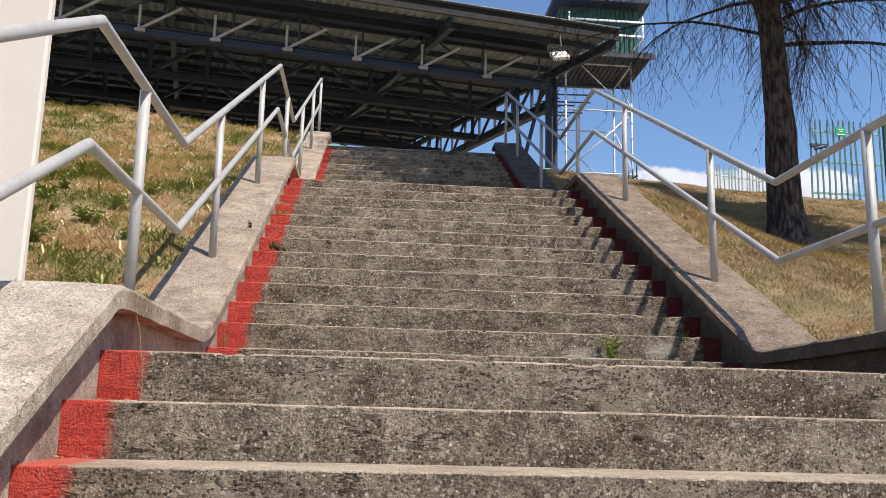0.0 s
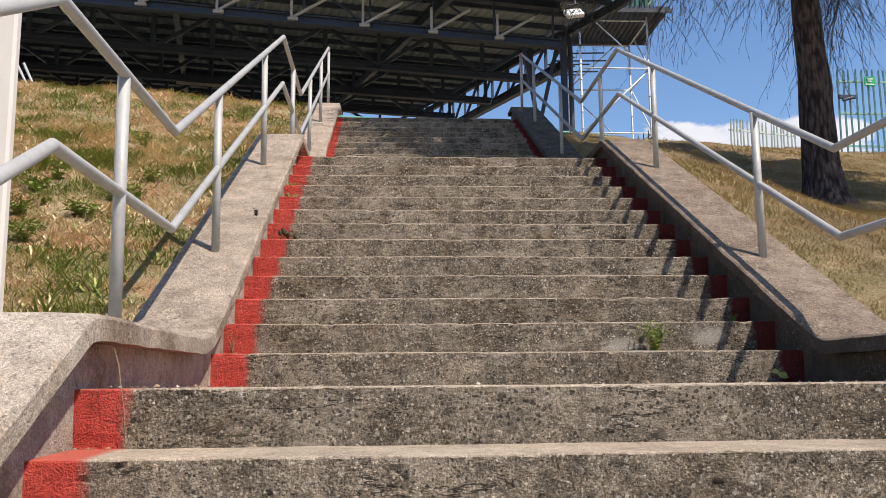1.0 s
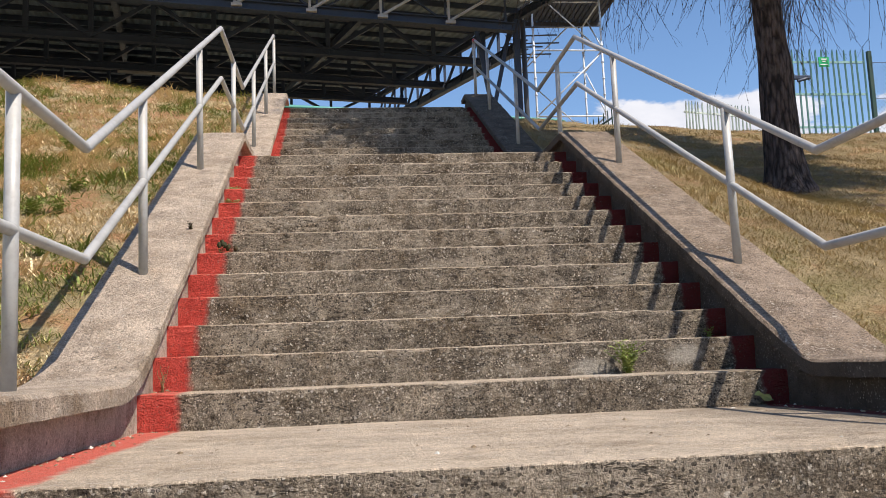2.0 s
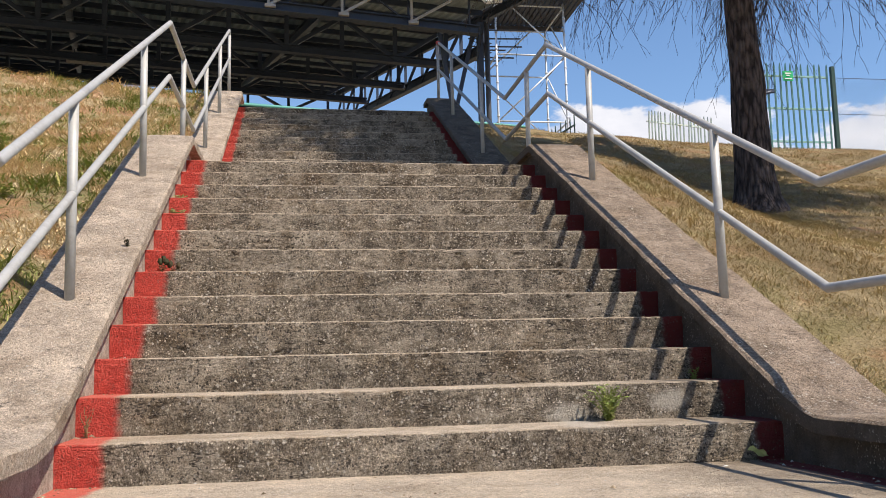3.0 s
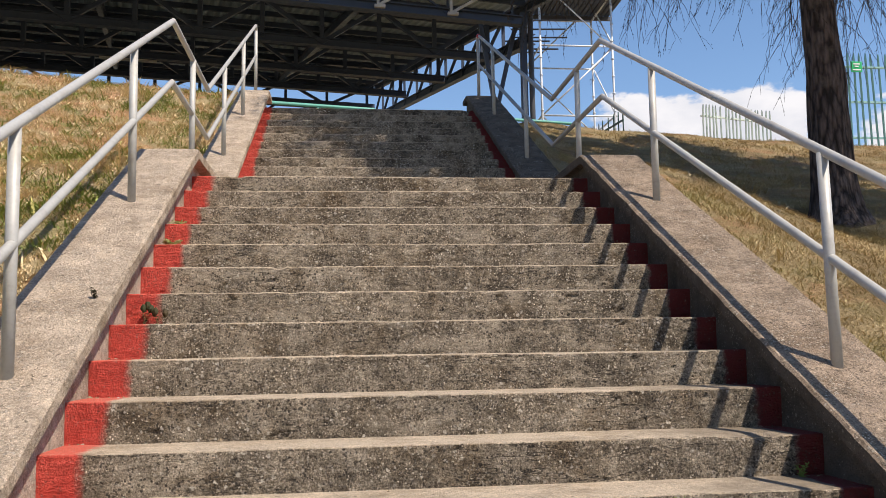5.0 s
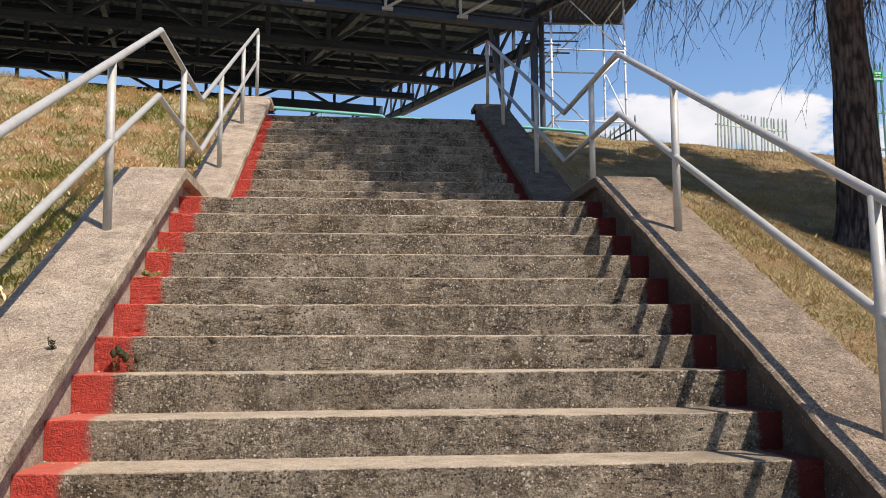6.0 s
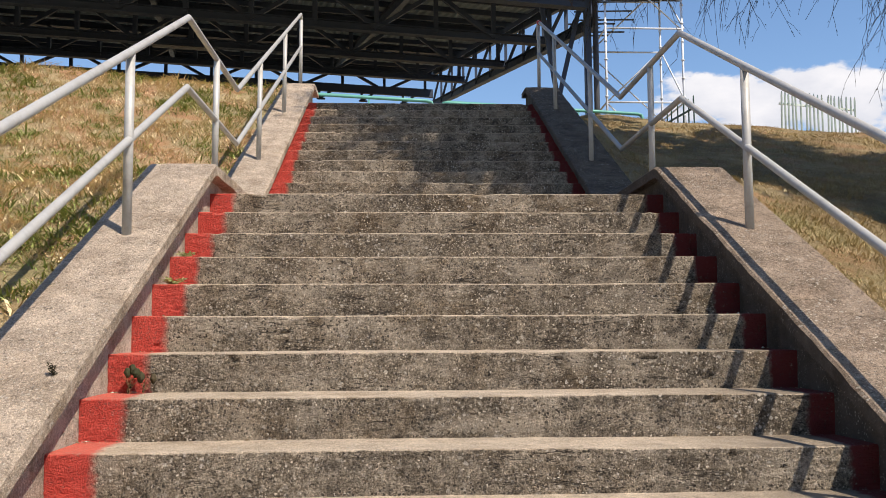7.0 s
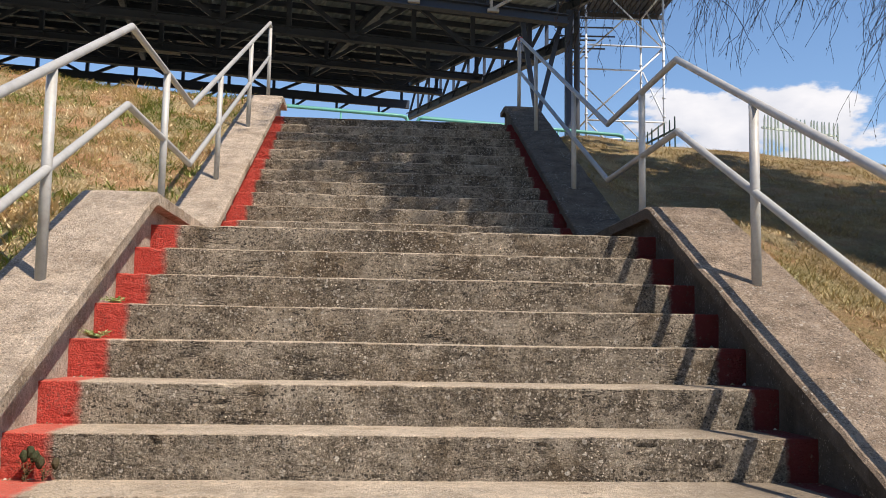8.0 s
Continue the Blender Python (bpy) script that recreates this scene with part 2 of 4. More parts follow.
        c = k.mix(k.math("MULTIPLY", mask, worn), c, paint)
    k.colour(c).bump(h, 1.0, 0.022 * (0.35 + 0.65 * grain))
    return k.m


STEP = concrete("riser_concrete", (0.62, 0.530, 0.415), (0.40, 0.342, 0.268), red=True, side_dark=0.78)
TREAD = concrete("tread_concrete", (0.71, 0.592, 0.450), (0.52, 0.430, 0.325), red=True, side_dark=0.2, grain=0.4)
CAP = concrete("coping_concrete", (0.69, 0.572, 0.452), (0.46, 0.376, 0.294), side_dark=0.45, grain=0.5)
CAP_PALE = concrete("pale_coping_concrete", (0.78, 0.685, 0.565), (0.58, 0.500, 0.405), side_dark=0.3, grain=0.4)
# strong side darkening puts the lip's shade into the colour
CAP_EAST = concrete("brown_coping_concrete", (0.52, 0.405, 0.305), (0.31, 0.240, 0.178), side_dark=0.9, grain=0.65)
# some stain, plus the tree's shade put into the colour
CAP_TREE = concrete("tree_shade_coping_concrete", (0.21, 0.168, 0.127), (0.10, 0.080, 0.060), side_dark=0.9, grain=0.5)
WALL = concrete("parapet_concrete", (0.66, 0.600, 0.50), (0.46, 0.412, 0.338), side_dark=0.32, grain=0.4)
# right wall and coping lip: their shade is put into the colour
SHADED_CONCRETE = concrete("shaded_concrete", (0.14, 0.115, 0.090), (0.080, 0.066, 0.052), side_dark=0.5, grain=0.1)


def paint(name, col, rough=0.5, metal=0.0, dirt=(0.2, 0.17, 0.13), amount=0.4, scale=6):
    k = Mat(name, rough, metal)
    c = k.mix(k.math("MULTIPLY", k.rng(k.noise(scale, 5, 0.65), 0.48, 0.75), amount), col, dirt)
    c = k.mix(k.math("MULTIPLY", k.rng(k.noise(60, 3, 0.7, seed=4), 0.5, 0.8), amount * 0.6), c, dirt)
    k.colour(c).bump(k.noise(40, 3), 0.15, 0.004)
    k.rough(k.rng(k.noise(12, 3, seed=2), 0.3, 0.7, rough - 0.1, rough + 0.15))
    return k.m


RAIL = paint("galvanised_rail", (0.42, 0.42, 0.405), 0.5, 0.15, (0.24, 0.22, 0.20), 0.5, 9)
STEEL = paint("dark_painted_steel", (0.040, 0.058, 0.100), 0.55, 0.0, (0.060, 0.072, 0.100), 0.4, 3)
PALE_STEEL = paint("pale_brace_steel", (0.42, 0.43, 0.45), 0.55, 0.1, (0.2, 0.17, 0.14), 0.4, 4)
FASCIA = paint("dark_fascia", (0.020, 0.019, 0.020), 0.7, 0.0, (0.04, 0.035, 0.03), 0.4, 3)
GREY_STEEL = paint("grey_column_steel", (0.07, 0.075, 0.085), 0.5, 0.1, (0.06, 0.05, 0.04), 0.4, 3)
ZINC = paint("scaffold_zinc", (0.66, 0.70, 0.75), 0.5, 0.1, (0.25, 0.25, 0.25), 0.4, 4)
WHITE = paint("white_render", (0.66, 0.62, 0.565), 0.75, 0.0, (0.55, 0.50, 0.44), 0.3, 2)
GATE_GREEN = paint("gate_green_paint", (0.27, 0.47, 0.45), 0.5, 0.0, (0.12, 0.18, 0.16), 0.4, 5)
DEEP_GREEN = paint("dark_green_post", (0.03, 0.07, 0.06), 0.5, 0.0, (0.07, 0.07, 0.05), 0.4, 5)
GREEN = paint("green_painted_steel", (0.035, 0.13, 0.105), 0.5, 0.0, (0.07, 0.09, 0.07), 0.4, 5)
TEAL = paint("teal_barrier_paint", (0.10, 0.34, 0.29), 0.45, 0.0, (0.10, 0.14, 0.12), 0.3, 5)
PALE_GREEN = paint("faded_pale_green_steel", (0.60, 0.68, 0.62), 0.55, 0.0, (0.2, 0.2, 0.17), 0.4, 5)
SIGN_GREEN = paint("sign_green", (0.03, 0.42, 0.16), 0.4, 0.0, (0.05, 0.2, 0.1), 0.2)
SIGN_WHITE = paint("sign_white", (0.8, 0.82, 0.8), 0.4, 0.0, (0.5, 0.5, 0.5), 0.2)
RED_TAPE = paint("red_tape", (0.45, 0.03, 0.04), 0.4, 0.0, (0.25, 0.03, 0.03), 0.3, 12)
LAMP = paint("lamp_grey_cover", (0.34, 0.34, 0.33), 0.5, 0.0, (0.15, 0.13, 0.1), 0.4)
FLOOD = paint("floodlight_housing", (0.75, 0.76, 0.76), 0.4, 0.0, (0.4, 0.4, 0.4), 0.2)


def sheeting():
    """Fibre-cement or steel sheet, grey, stained along the corrugations."""
    k = Mat("roof_sheeting", 0.75)
    c = k.mix(k.rng(k.noise(0.5, 4, 0.6), 0.35, 0.65), (0.34, 0.42, 0.50), (0.24, 0.30, 0.36))
    c = k.mix(k.rng(k.noise(3, 5, 0.7, (1, 0.25, 1), 4), 0.5, 0.72, 0, 0.6), c, (0.20, 0.23, 0.24))
    k.colour(c).bump(k.noise(20), 0.2, 0.01)
    return k.m


SHEET = sheeting()


def soil():
    """Dry turf: straw, bare reddish earth and green patches."""
    k = Mat("dry_turf", 0.95)
    a = k.noise(0.9, 5, 0.65)
    b = k.noise(1.9, 5, 0.62, seed=7)
    f = k.noise(38, 4, 0.75, seed=1)
    c = k.mix(k.rng(a, 0.38, 0.62), (0.56, 0.44, 0.26), (0.40, 0.315, 0.165))
    c = k.mix(k.rng(b, 0.48, 0.60, 0, 0.7), c, (0.21, 0.195, 0.07))
    c = k.mix(k.rng(k.noise(2.1, 4, 0.6, seed=12), 0.50, 0.60, 0, 0.8), c, (0.46, 0.24, 0.12))
    # browner earth on the right bank, with part of its shade in the colour
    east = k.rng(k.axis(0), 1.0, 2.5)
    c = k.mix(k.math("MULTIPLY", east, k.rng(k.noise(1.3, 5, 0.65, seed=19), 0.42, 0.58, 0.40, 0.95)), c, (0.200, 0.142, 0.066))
    c = k.mix(k.rng(f, 0.35, 0.7, 0, 0.48), c, (0.16, 0.115, 0.052))
    k.colour(c).bump(k.math("ADD", f, k.noise(9, 4, 0.7)), 1.0, 0.045)
    return k.m


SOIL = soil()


def grass_blades():
    k = Mat("grass_blade", 0.7)
    r = k.geo.outputs["Random Per Island"]
    a = k.noise(0.9, 5, 0.65)
    b = k.noise(1.9, 5, 0.62, seed=7)
    c = k.mix(k.rng(r, 0, 1), (0.76, 0.63, 0.40), (0.55, 0.42, 0.235))
    green = k.mix(r, (0.17, 0.22, 0.05), (0.34, 0.37, 0.11))
    g = k.math("ADD", k.rng(b, 0.48, 0.58, 0, 1.0), k.rng(a, 0.50, 0.62, 0, 0.4))
    g = k.rng(k.math("SUBTRACT", g, k.math("MULTIPLY", k.math("FRACT", k.math("MULTIPLY", r, 7.3)), 0.6)), 0.0, 0.15)
    # right bank blades browner too, part of the shade put into their colour
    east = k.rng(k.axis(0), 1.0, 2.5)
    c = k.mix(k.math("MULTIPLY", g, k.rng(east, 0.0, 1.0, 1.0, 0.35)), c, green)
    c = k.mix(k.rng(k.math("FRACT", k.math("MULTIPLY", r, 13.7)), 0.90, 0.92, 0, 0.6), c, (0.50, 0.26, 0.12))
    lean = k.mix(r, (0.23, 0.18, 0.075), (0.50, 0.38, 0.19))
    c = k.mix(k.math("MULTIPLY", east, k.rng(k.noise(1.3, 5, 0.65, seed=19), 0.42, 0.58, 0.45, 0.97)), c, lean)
    k.colour(c)
    k.b.inputs["Transmission Weight"].default_value = 0.0
    return k.m


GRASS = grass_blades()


def bark():
    k = Mat("tree_bark", 0.95)
    v = k.cells(27, "Distance", "F1", (1.0, 1.0, 0.22), warp=0.8)
    n = k.noise(30, 5, 0.7, (1, 1, 0.4))
    c = k.mix(k.rng(v, 0.25, 0.75), (0.125, 0.092, 0.080), (0.022, 0.016, 0.014))
    c = k.mix(k.rng(k.noise(4, 4, 0.6, seed=3), 0.55, 0.75, 0, 0.6), c, (0.17, 0.13, 0.105))
    k.colour(c).bump(k.math("ADD", k.math("MULTIPLY", v, -1.2), k.math("MULTIPLY", n, 0.5)), 1.0, 0.04)
    return k.m


BARK = bark()
NEEDLE = paint("dark_needles", (0.035, 0.045, 0.022), 0.8, 0.0, (0.07, 0.05, 0.03), 0.6, 3)
WEED = paint("weed_leaf", (0.20, 0.27, 0.06), 0.7, 0.0, (0.36, 0.30, 0.11), 0.6, 12)
DEADWEED = paint("dry_stem", (0.30, 0.22, 0.11), 0.8, 0.0, (0.12, 0.08, 0.04), 0.5, 12)
PALE_LEAF = paint("pale_leaf", (0.42, 0.52, 0.24), 0.7, 0.0, (0.3, 0.3, 0.15), 0.4, 20)


def scraps():
    k = Mat("leaf_scraps", 0.9)
    r = k.geo.outputs["Random Per Island"]
    c = k.mix(r, (0.10, 0.065, 0.035), (0.38, 0.30, 0.20))
    k.colour(k.mix(k.rng(k.math("FRACT", k.math("MULTIPLY", r, 9.7)), 0.8, 0.82), c, (0.55, 0.52, 0.46)))
    return k.m


LITTER = scraps()
DARKLEAF = paint("dark_weed_leaf", (0.035, 0.040, 0.015), 0.8, 0.0, (0.09, 0.05, 0.03), 0.6, 12)


# ---- mesh helpers ----
def mesh_object(name, verts, faces, mat, parent=None, label="", smooth=False):
    me = bpy.data.meshes.new(name)
    me.from_pydata([tuple(v) for v in verts], [], [tuple(f) for f in faces])
    me.materials.append(mat)
    if smooth:
        me.polygons.foreach_set("use_smooth", [True] * len(me.polygons))
    ob = new(name, me)
    ob.parent = parent
    if label:
        ob["label"] = label
    return ob


def part(name, bm, mat, parent, label="", smooth=False):
    """Links a bmesh as one mesh object under a thing or a part."""
    me = bpy.data.meshes.new(name)
    bmesh.ops.recalc_face_normals(bm, faces=bm.faces)
    bm.to_mesh(me)
    bm.free()
    me.materials.append(mat)
    if smooth:
        me.polygons.foreach_set("use_smooth", [True] * len(me.polygons))
    ob = new(name, me)
    ob.parent = parent
    if label:
        ob["label"] = label
    return ob


def thing(name, label, category, group="", kind="", at=(0, 0, 0)):
    e = new(name)
    e.location = at
    return tagged(e, label, category, group, kind)


def box(bm, lo, hi, m=None, bevel=0.0):
    """A bevelled box between two corners, then moved by m."""
    r = bmesh.ops.create_cube(bm, size=1.0)
    vs = r["verts"]
    for v in vs:
        v.co = Vector([lo[i] + (v.co[i] + 0.5) * (hi[i] - lo[i]) for i in range(3)])
    if bevel:
        es = list({e for v in vs for e in v.link_edges})
        r = bmesh.ops.bevel(bm, geom=es, offset=bevel, segments=1, affect="EDGES")
        vs = list({v for f in r["faces"] for v in f.verts} | {v for v in vs if v.is_valid})
    if m is not None:
        for v in vs:
            v.co = m @ v.co
    return vs


def tube(bm, pts, r, sides=10, r_end=None, cap=True):
    """A pipe along a polyline with mitred bends."""
    pts = [Vector(p) for p in pts]
    n = len(pts)
    rings = []
    for i, p in enumerate(pts):
        a = (pts[i] - pts[i - 1]).normalized() if i else (pts[1] - pts[0]).normalized()
        b = (pts[i + 1] - pts[i]).normalized() if i < n - 1 else a
        t = (a + b).normalized()
        side = Vector((1, 0, 0)) if abs(a.x) < 0.9 else Vector((0, 1, 0))
        u = side - side.dot(t) * t
        u.normalize()
        w = t.cross(u)
        k = 1.0 / max(0.4, t.dot(a))
        rr = r if r_end is None else r + (r_end - r) * i / (n - 1)
        # widen only across the bend, in the plane of both legs
        bend = (b - a)
        bend = bend.normalized() if bend.length > 1e-5 else None
        ring = []
        for j in range(sides):
            q = 2 * math.pi * j / sides
            o = (u * math.cos(q) + w * math.sin(q)) * rr
            if bend is not None:
                o += bend * o.dot(bend) * (k - 1)
            ring.append(bm.verts.new(p + o))
        rings.append(ring)
    for i in range(n - 1):
        for j in range(sides):
            bm.faces.new((rings[i][j], rings[i][(j + 1) % sides], rings[i + 1][(j + 1) % sides], rings[i + 1][j]))
    if cap:
        bm.faces.new(rings[0][::-1])
        bm.faces.new(rings[-1])


def bar(bm, a, b, w, h):
    """A rectangular bar from a to b: w across (level), h deep."""
    a, b = Vector(a), Vector(b)
    t = (b - a).normalized()
    up = Vector((0, 0, 1)) if abs(t.z) < 0.95 else Vector((0, 1, 0))
    s = t.cross(up).normalized() * w / 2
    v = s.cross(t).normalized() * h / 2
    q = [bm.verts.new(p + c) for p in (a, b) for c in (s + v, -s + v, -s - v, s - v)]
    for f in ((0, 1, 2, 3), (7, 6, 5, 4), (0, 4, 5, 1), (1, 5, 6, 2), (2, 6, 7, 3), (3, 7, 4, 0)):
        bm.faces.new([q[i] for i in f])


def ibeam(bm, a, b, w, h, t=0.02):
    """A rolled I section from a to b."""
    a, b = Vector(a), Vector(b)
    for dz, hh, ww in ((h / 2 - t / 2, t, w), (-h / 2 + t / 2, t, w), (0, h - 2 * t, t)):
        o = Vector((0, 0, dz))
        bar(bm, a + o, b + o, ww, hh)


# ---- stairs ----
T, R = 0.32, 0.165
X0, X1 = -1.385, 1.555
LAND1, LAND2 = -1.90, 5.71       # front edge of the first landing, first riser of the upper flight
N2, N3, N1 = 13, 12, 11
R3 = 0.169                       # the upper flight rises a little more
Z2, Z3 = N2 * R, N2 * R + N3 * R3


def step_mesh(y, z, depth, seed, back=0.03, segs=260):
    """One cast step: worn riser, broken rounded nosing, tread falling slightly forward."""
    rows = 13
    prof = [(0.010 * (1 - i / rows) ** 2, -R - 0.03 + (R + 0.0242) * i / rows) for i in range(rows + 1)]
    nose = len(prof) - 1
    prof += [(0.0015, -0.0025), (0.005, -0.0003), (0.03, 0.0), (depth * 0.3, 0.001), (depth * 0.6, 0.002), (depth + back, 0.003), (depth + back, -0.35), (0.05, -R - 0.25)]
    n = len(prof)
    vs, fs = [], []
    for i in range(segs + 1):
        x = X0 + (X1 - X0) * i / segs
        sag = 0.005 * noise.noise(Vector((x * 0.9, seed * 3.1, 0)))
        for j, (py, pz) in enumerate(prof):
            dy = dz = 0.0
            if j < nose + 7:
                q = Vector((x * 9, pz * 30 + seed * 7.7, py * 20))
                k = noise.noise(q) * 0.003 + noise.noise(q * 3.3) * 0.0022
                dy = k if j < nose + 3 else 0
                dz = k * 0.5 + sag if j >= nose else sag * 0.3
                if nose <= j < nose + 4:    # broken arris
                    c = noise.noise(Vector((x * 5.3, seed * 11.3, 4.0))) + 0.5 * noise.noise(Vector((x * 19, seed * 5.1, 1.0)))
                    c = max(0.0, c - 0.30) * 0.022 + max(0.0, noise.noise(Vector((x * 31, seed * 3.7, 9.0))) - 0.3) * 0.012
                    dy += c * (1.0 if j < nose + 2 else 0.5)
                    dz -= c * 0.8
                if 1 < j < nose:    # spalled hollows and cracks
                    c = noise.noise(Vector((x * 9.0, pz * 17, seed * 2.3))) + 0.6 * noise.noise(Vector((x * 27, pz * 45, seed * 1.3)))
                    dy += min(0.012, max(0.0, c - 0.62) * 0.03)
            vs.append((x, y + py + dy, z + pz + dz))
    slots = []
    for i in range(segs):
        for j in range(n):
            a, b = i * n + j, i * n + (j + 1) % n
            fs.append((a, b, b + n, a + n))
            slots.append(1 if nose <= j <= nose + 5 else 0)
    fs.append(tuple(range(n))[::-1])
    fs.append(tuple(segs * n + j for j in range(n)))
    return vs, fs, slots + [0, 0]


stairs = thing("concrete_stairs", "weathered grey concrete outdoor staircase with red-painted step ends", "stairs", kind="structure")
steps = []
for k in range(N1):              # lower flight, below the first landing
    depth = T if k else -LAND1 + 0.0
    steps.append((LAND1 - k * T, -k * R, depth, 1.3 + k))
for k in range(N2):
    steps.append((k * T, (k + 1) * R, T if k < N2 - 1 else LAND2 - (N2 - 1) * T, 30.7 + k))
for k in range(N3):
    steps.append((LAND2 + k * T, Z2 + (k + 1) * R3, T if k < N3 - 1 else 2.6, 60.1 + k))
for y, z, depth, seed in steps:
    vs, fs, slots = step_mesh(y, z, depth, seed)
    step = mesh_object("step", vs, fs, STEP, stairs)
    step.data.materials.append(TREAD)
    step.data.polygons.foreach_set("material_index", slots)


# ---- parapets ----
def band(profile, dz0, dz1, xa, xb, seed, rough=0.004, pitch=0.06):
    """A strip following a profile in the y-z plane, between two offsets below it and two x: closed, slightly uneven."""
    pts = []
    for (ya, za), (yb, zb) in zip(profile, profile[1:]):
        m = max(1, int(abs(yb - ya) / pitch))
        pts += [(ya + (yb - ya) * i / m, za + (zb - za) * i / m) for i in range(m)]
    pts.append(profile[-1])
    b = 0.012
    ring = [(xa, dz1), (xa, dz0 - b), (xa + b, dz0), (xa + (xb - xa) * 0.3, dz0 + 0.004), (xa + (xb - xa) * 0.7, dz0 + 0.004), (xb - b, dz0), (xb, dz0 - b), (xb, dz1)]
    n = len(ring)
    vs, fs = [], []
    for i, (y, z) in enumerate(pts):
        for j, (x, d) in enumerate(ring):
            q = Vector((x * 7, y * 6, d * 9 + seed))
            k = noise.noise(q) * rough + noise.noise(q * 3.1) * rough * 0.6
            vs.append((x + k, y, z + d + k * 0.8))
    for i in range(len(pts) - 1):
        for j in range(n):
            a, c = i * n + j, i * n + (j + 1) % n
            fs.append((a, a + n, c + n, c))
    fs.append(tuple(range(n)))
    fs.append(tuple((len(pts) - 1) * n + j for j in range(n))[::-1])
    return vs, fs


def soften(profile, radii, m=4):
    """Rounds the corners of a y-z profile a little."""
    out = [profile[0]]
    for a, p, b, r in zip(profile, profile[1:], profile[2:], radii):
        a, p, b = Vector(a), Vector(p), Vector(b)
        s, e = p + (a - p).normalized() * r, p + (b - p).normalized() * r
        for i in range(m + 1):
            t = i / m
            out.append(tuple(s * (1 - t) ** 2 + p * 2 * t * (1 - t) + e * t * t))
    return out + [profile[-1]]


def follow(profile, y):
    for (ya, za), (yb, zb) in zip(profile, profile[1:]):
        if ya <= y <= yb:
            return za + (zb - za) * (y - ya) / (yb - ya)
    return profile[-1][1]


SL = R / T
CAP_L = soften([(-6.0, 0.20 - 4.0 * SL), (-2.00, 0.20), (-0.38, 0.215), (3.63, 2.30), (5.36, 2.31), (9.76, 4.57), (10.25, 4.58)], (0.05, 0.24, 0.05, 0.10, 0.04))
CAP_R = soften([(-6.0, 0.20 - 4.13 * SL), (-1.87, 0.20), (-0.28, 0.205), (3.82, 2.325), (5.55, 2.33), (9.90, 4.58), (10.25, 4.59)], (0.05, 0.12, 0.05, 0.10, 0.04))
for side, cap, xin, xout, seed in (("left", CAP_L, -1.305, -1.715, 3.0), ("right", CAP_R, 1.497, 1.945, 9.0)):
    wall = thing("parapet_wall", "low weathered concrete parapet with overhanging coping beside the stairs", "parapet", "stair parapets", "structure")
    s = 1 if xin > 0 else -1
    face = 1.555 if s > 0 else -1.385
    xa, xb = sorted((face, face + s * 0.30))
    vs, fs = band(cap, -0.062, -1.1, xa, xb, seed + 20)
    mesh_object("wall_body", vs, fs, WALL if s < 0 else SHADED_CONCRETE, wall, "" if s < 0 else "concrete, coloured dark for its shaded side")
    xa, xb = sorted((xin, xout))
    # slabs: paler on the lower flight; upper right colour holds stain and tree shade
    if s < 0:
        runs = ((-9.0, -1.95, CAP_PALE, "pale concrete coping slab"), (-1.95, 99.0, CAP, "coarse brownish concrete coping slab"))
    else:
        runs = ((-9.0, 4.70, CAP_EAST, "coarse brownish concrete coping slab"), (4.70, 99.0, CAP_TREE, "dark concrete coping slab with stain and tree shade in its colour"))
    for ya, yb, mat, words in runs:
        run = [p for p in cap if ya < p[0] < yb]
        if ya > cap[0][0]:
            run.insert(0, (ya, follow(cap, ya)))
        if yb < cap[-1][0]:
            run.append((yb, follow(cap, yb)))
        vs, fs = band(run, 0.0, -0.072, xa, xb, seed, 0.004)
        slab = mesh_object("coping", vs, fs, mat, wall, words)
        if s > 0:                # lip towards the steps: its shade put into the colour
            slab.data.materials.append(SHADED_CONCRETE)
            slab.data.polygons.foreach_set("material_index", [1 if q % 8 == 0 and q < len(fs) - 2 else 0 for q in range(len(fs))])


# ---- handrails ----
RAIL_L = [(-6.0, 1.155 - 4.17 * SL), (-1.83, 1.155), (-0.365, 1.165), (3.68, 3.247), (5.38, 3.255), (9.80, 5.52)]
RAIL_R = [(-6.0, 1.155 - 4.32 * SL), (-1.66, 1.158), (-0.165, 1.165), (3.88, 3.25), (5.53, 3.255), (9.98, 5.52)]
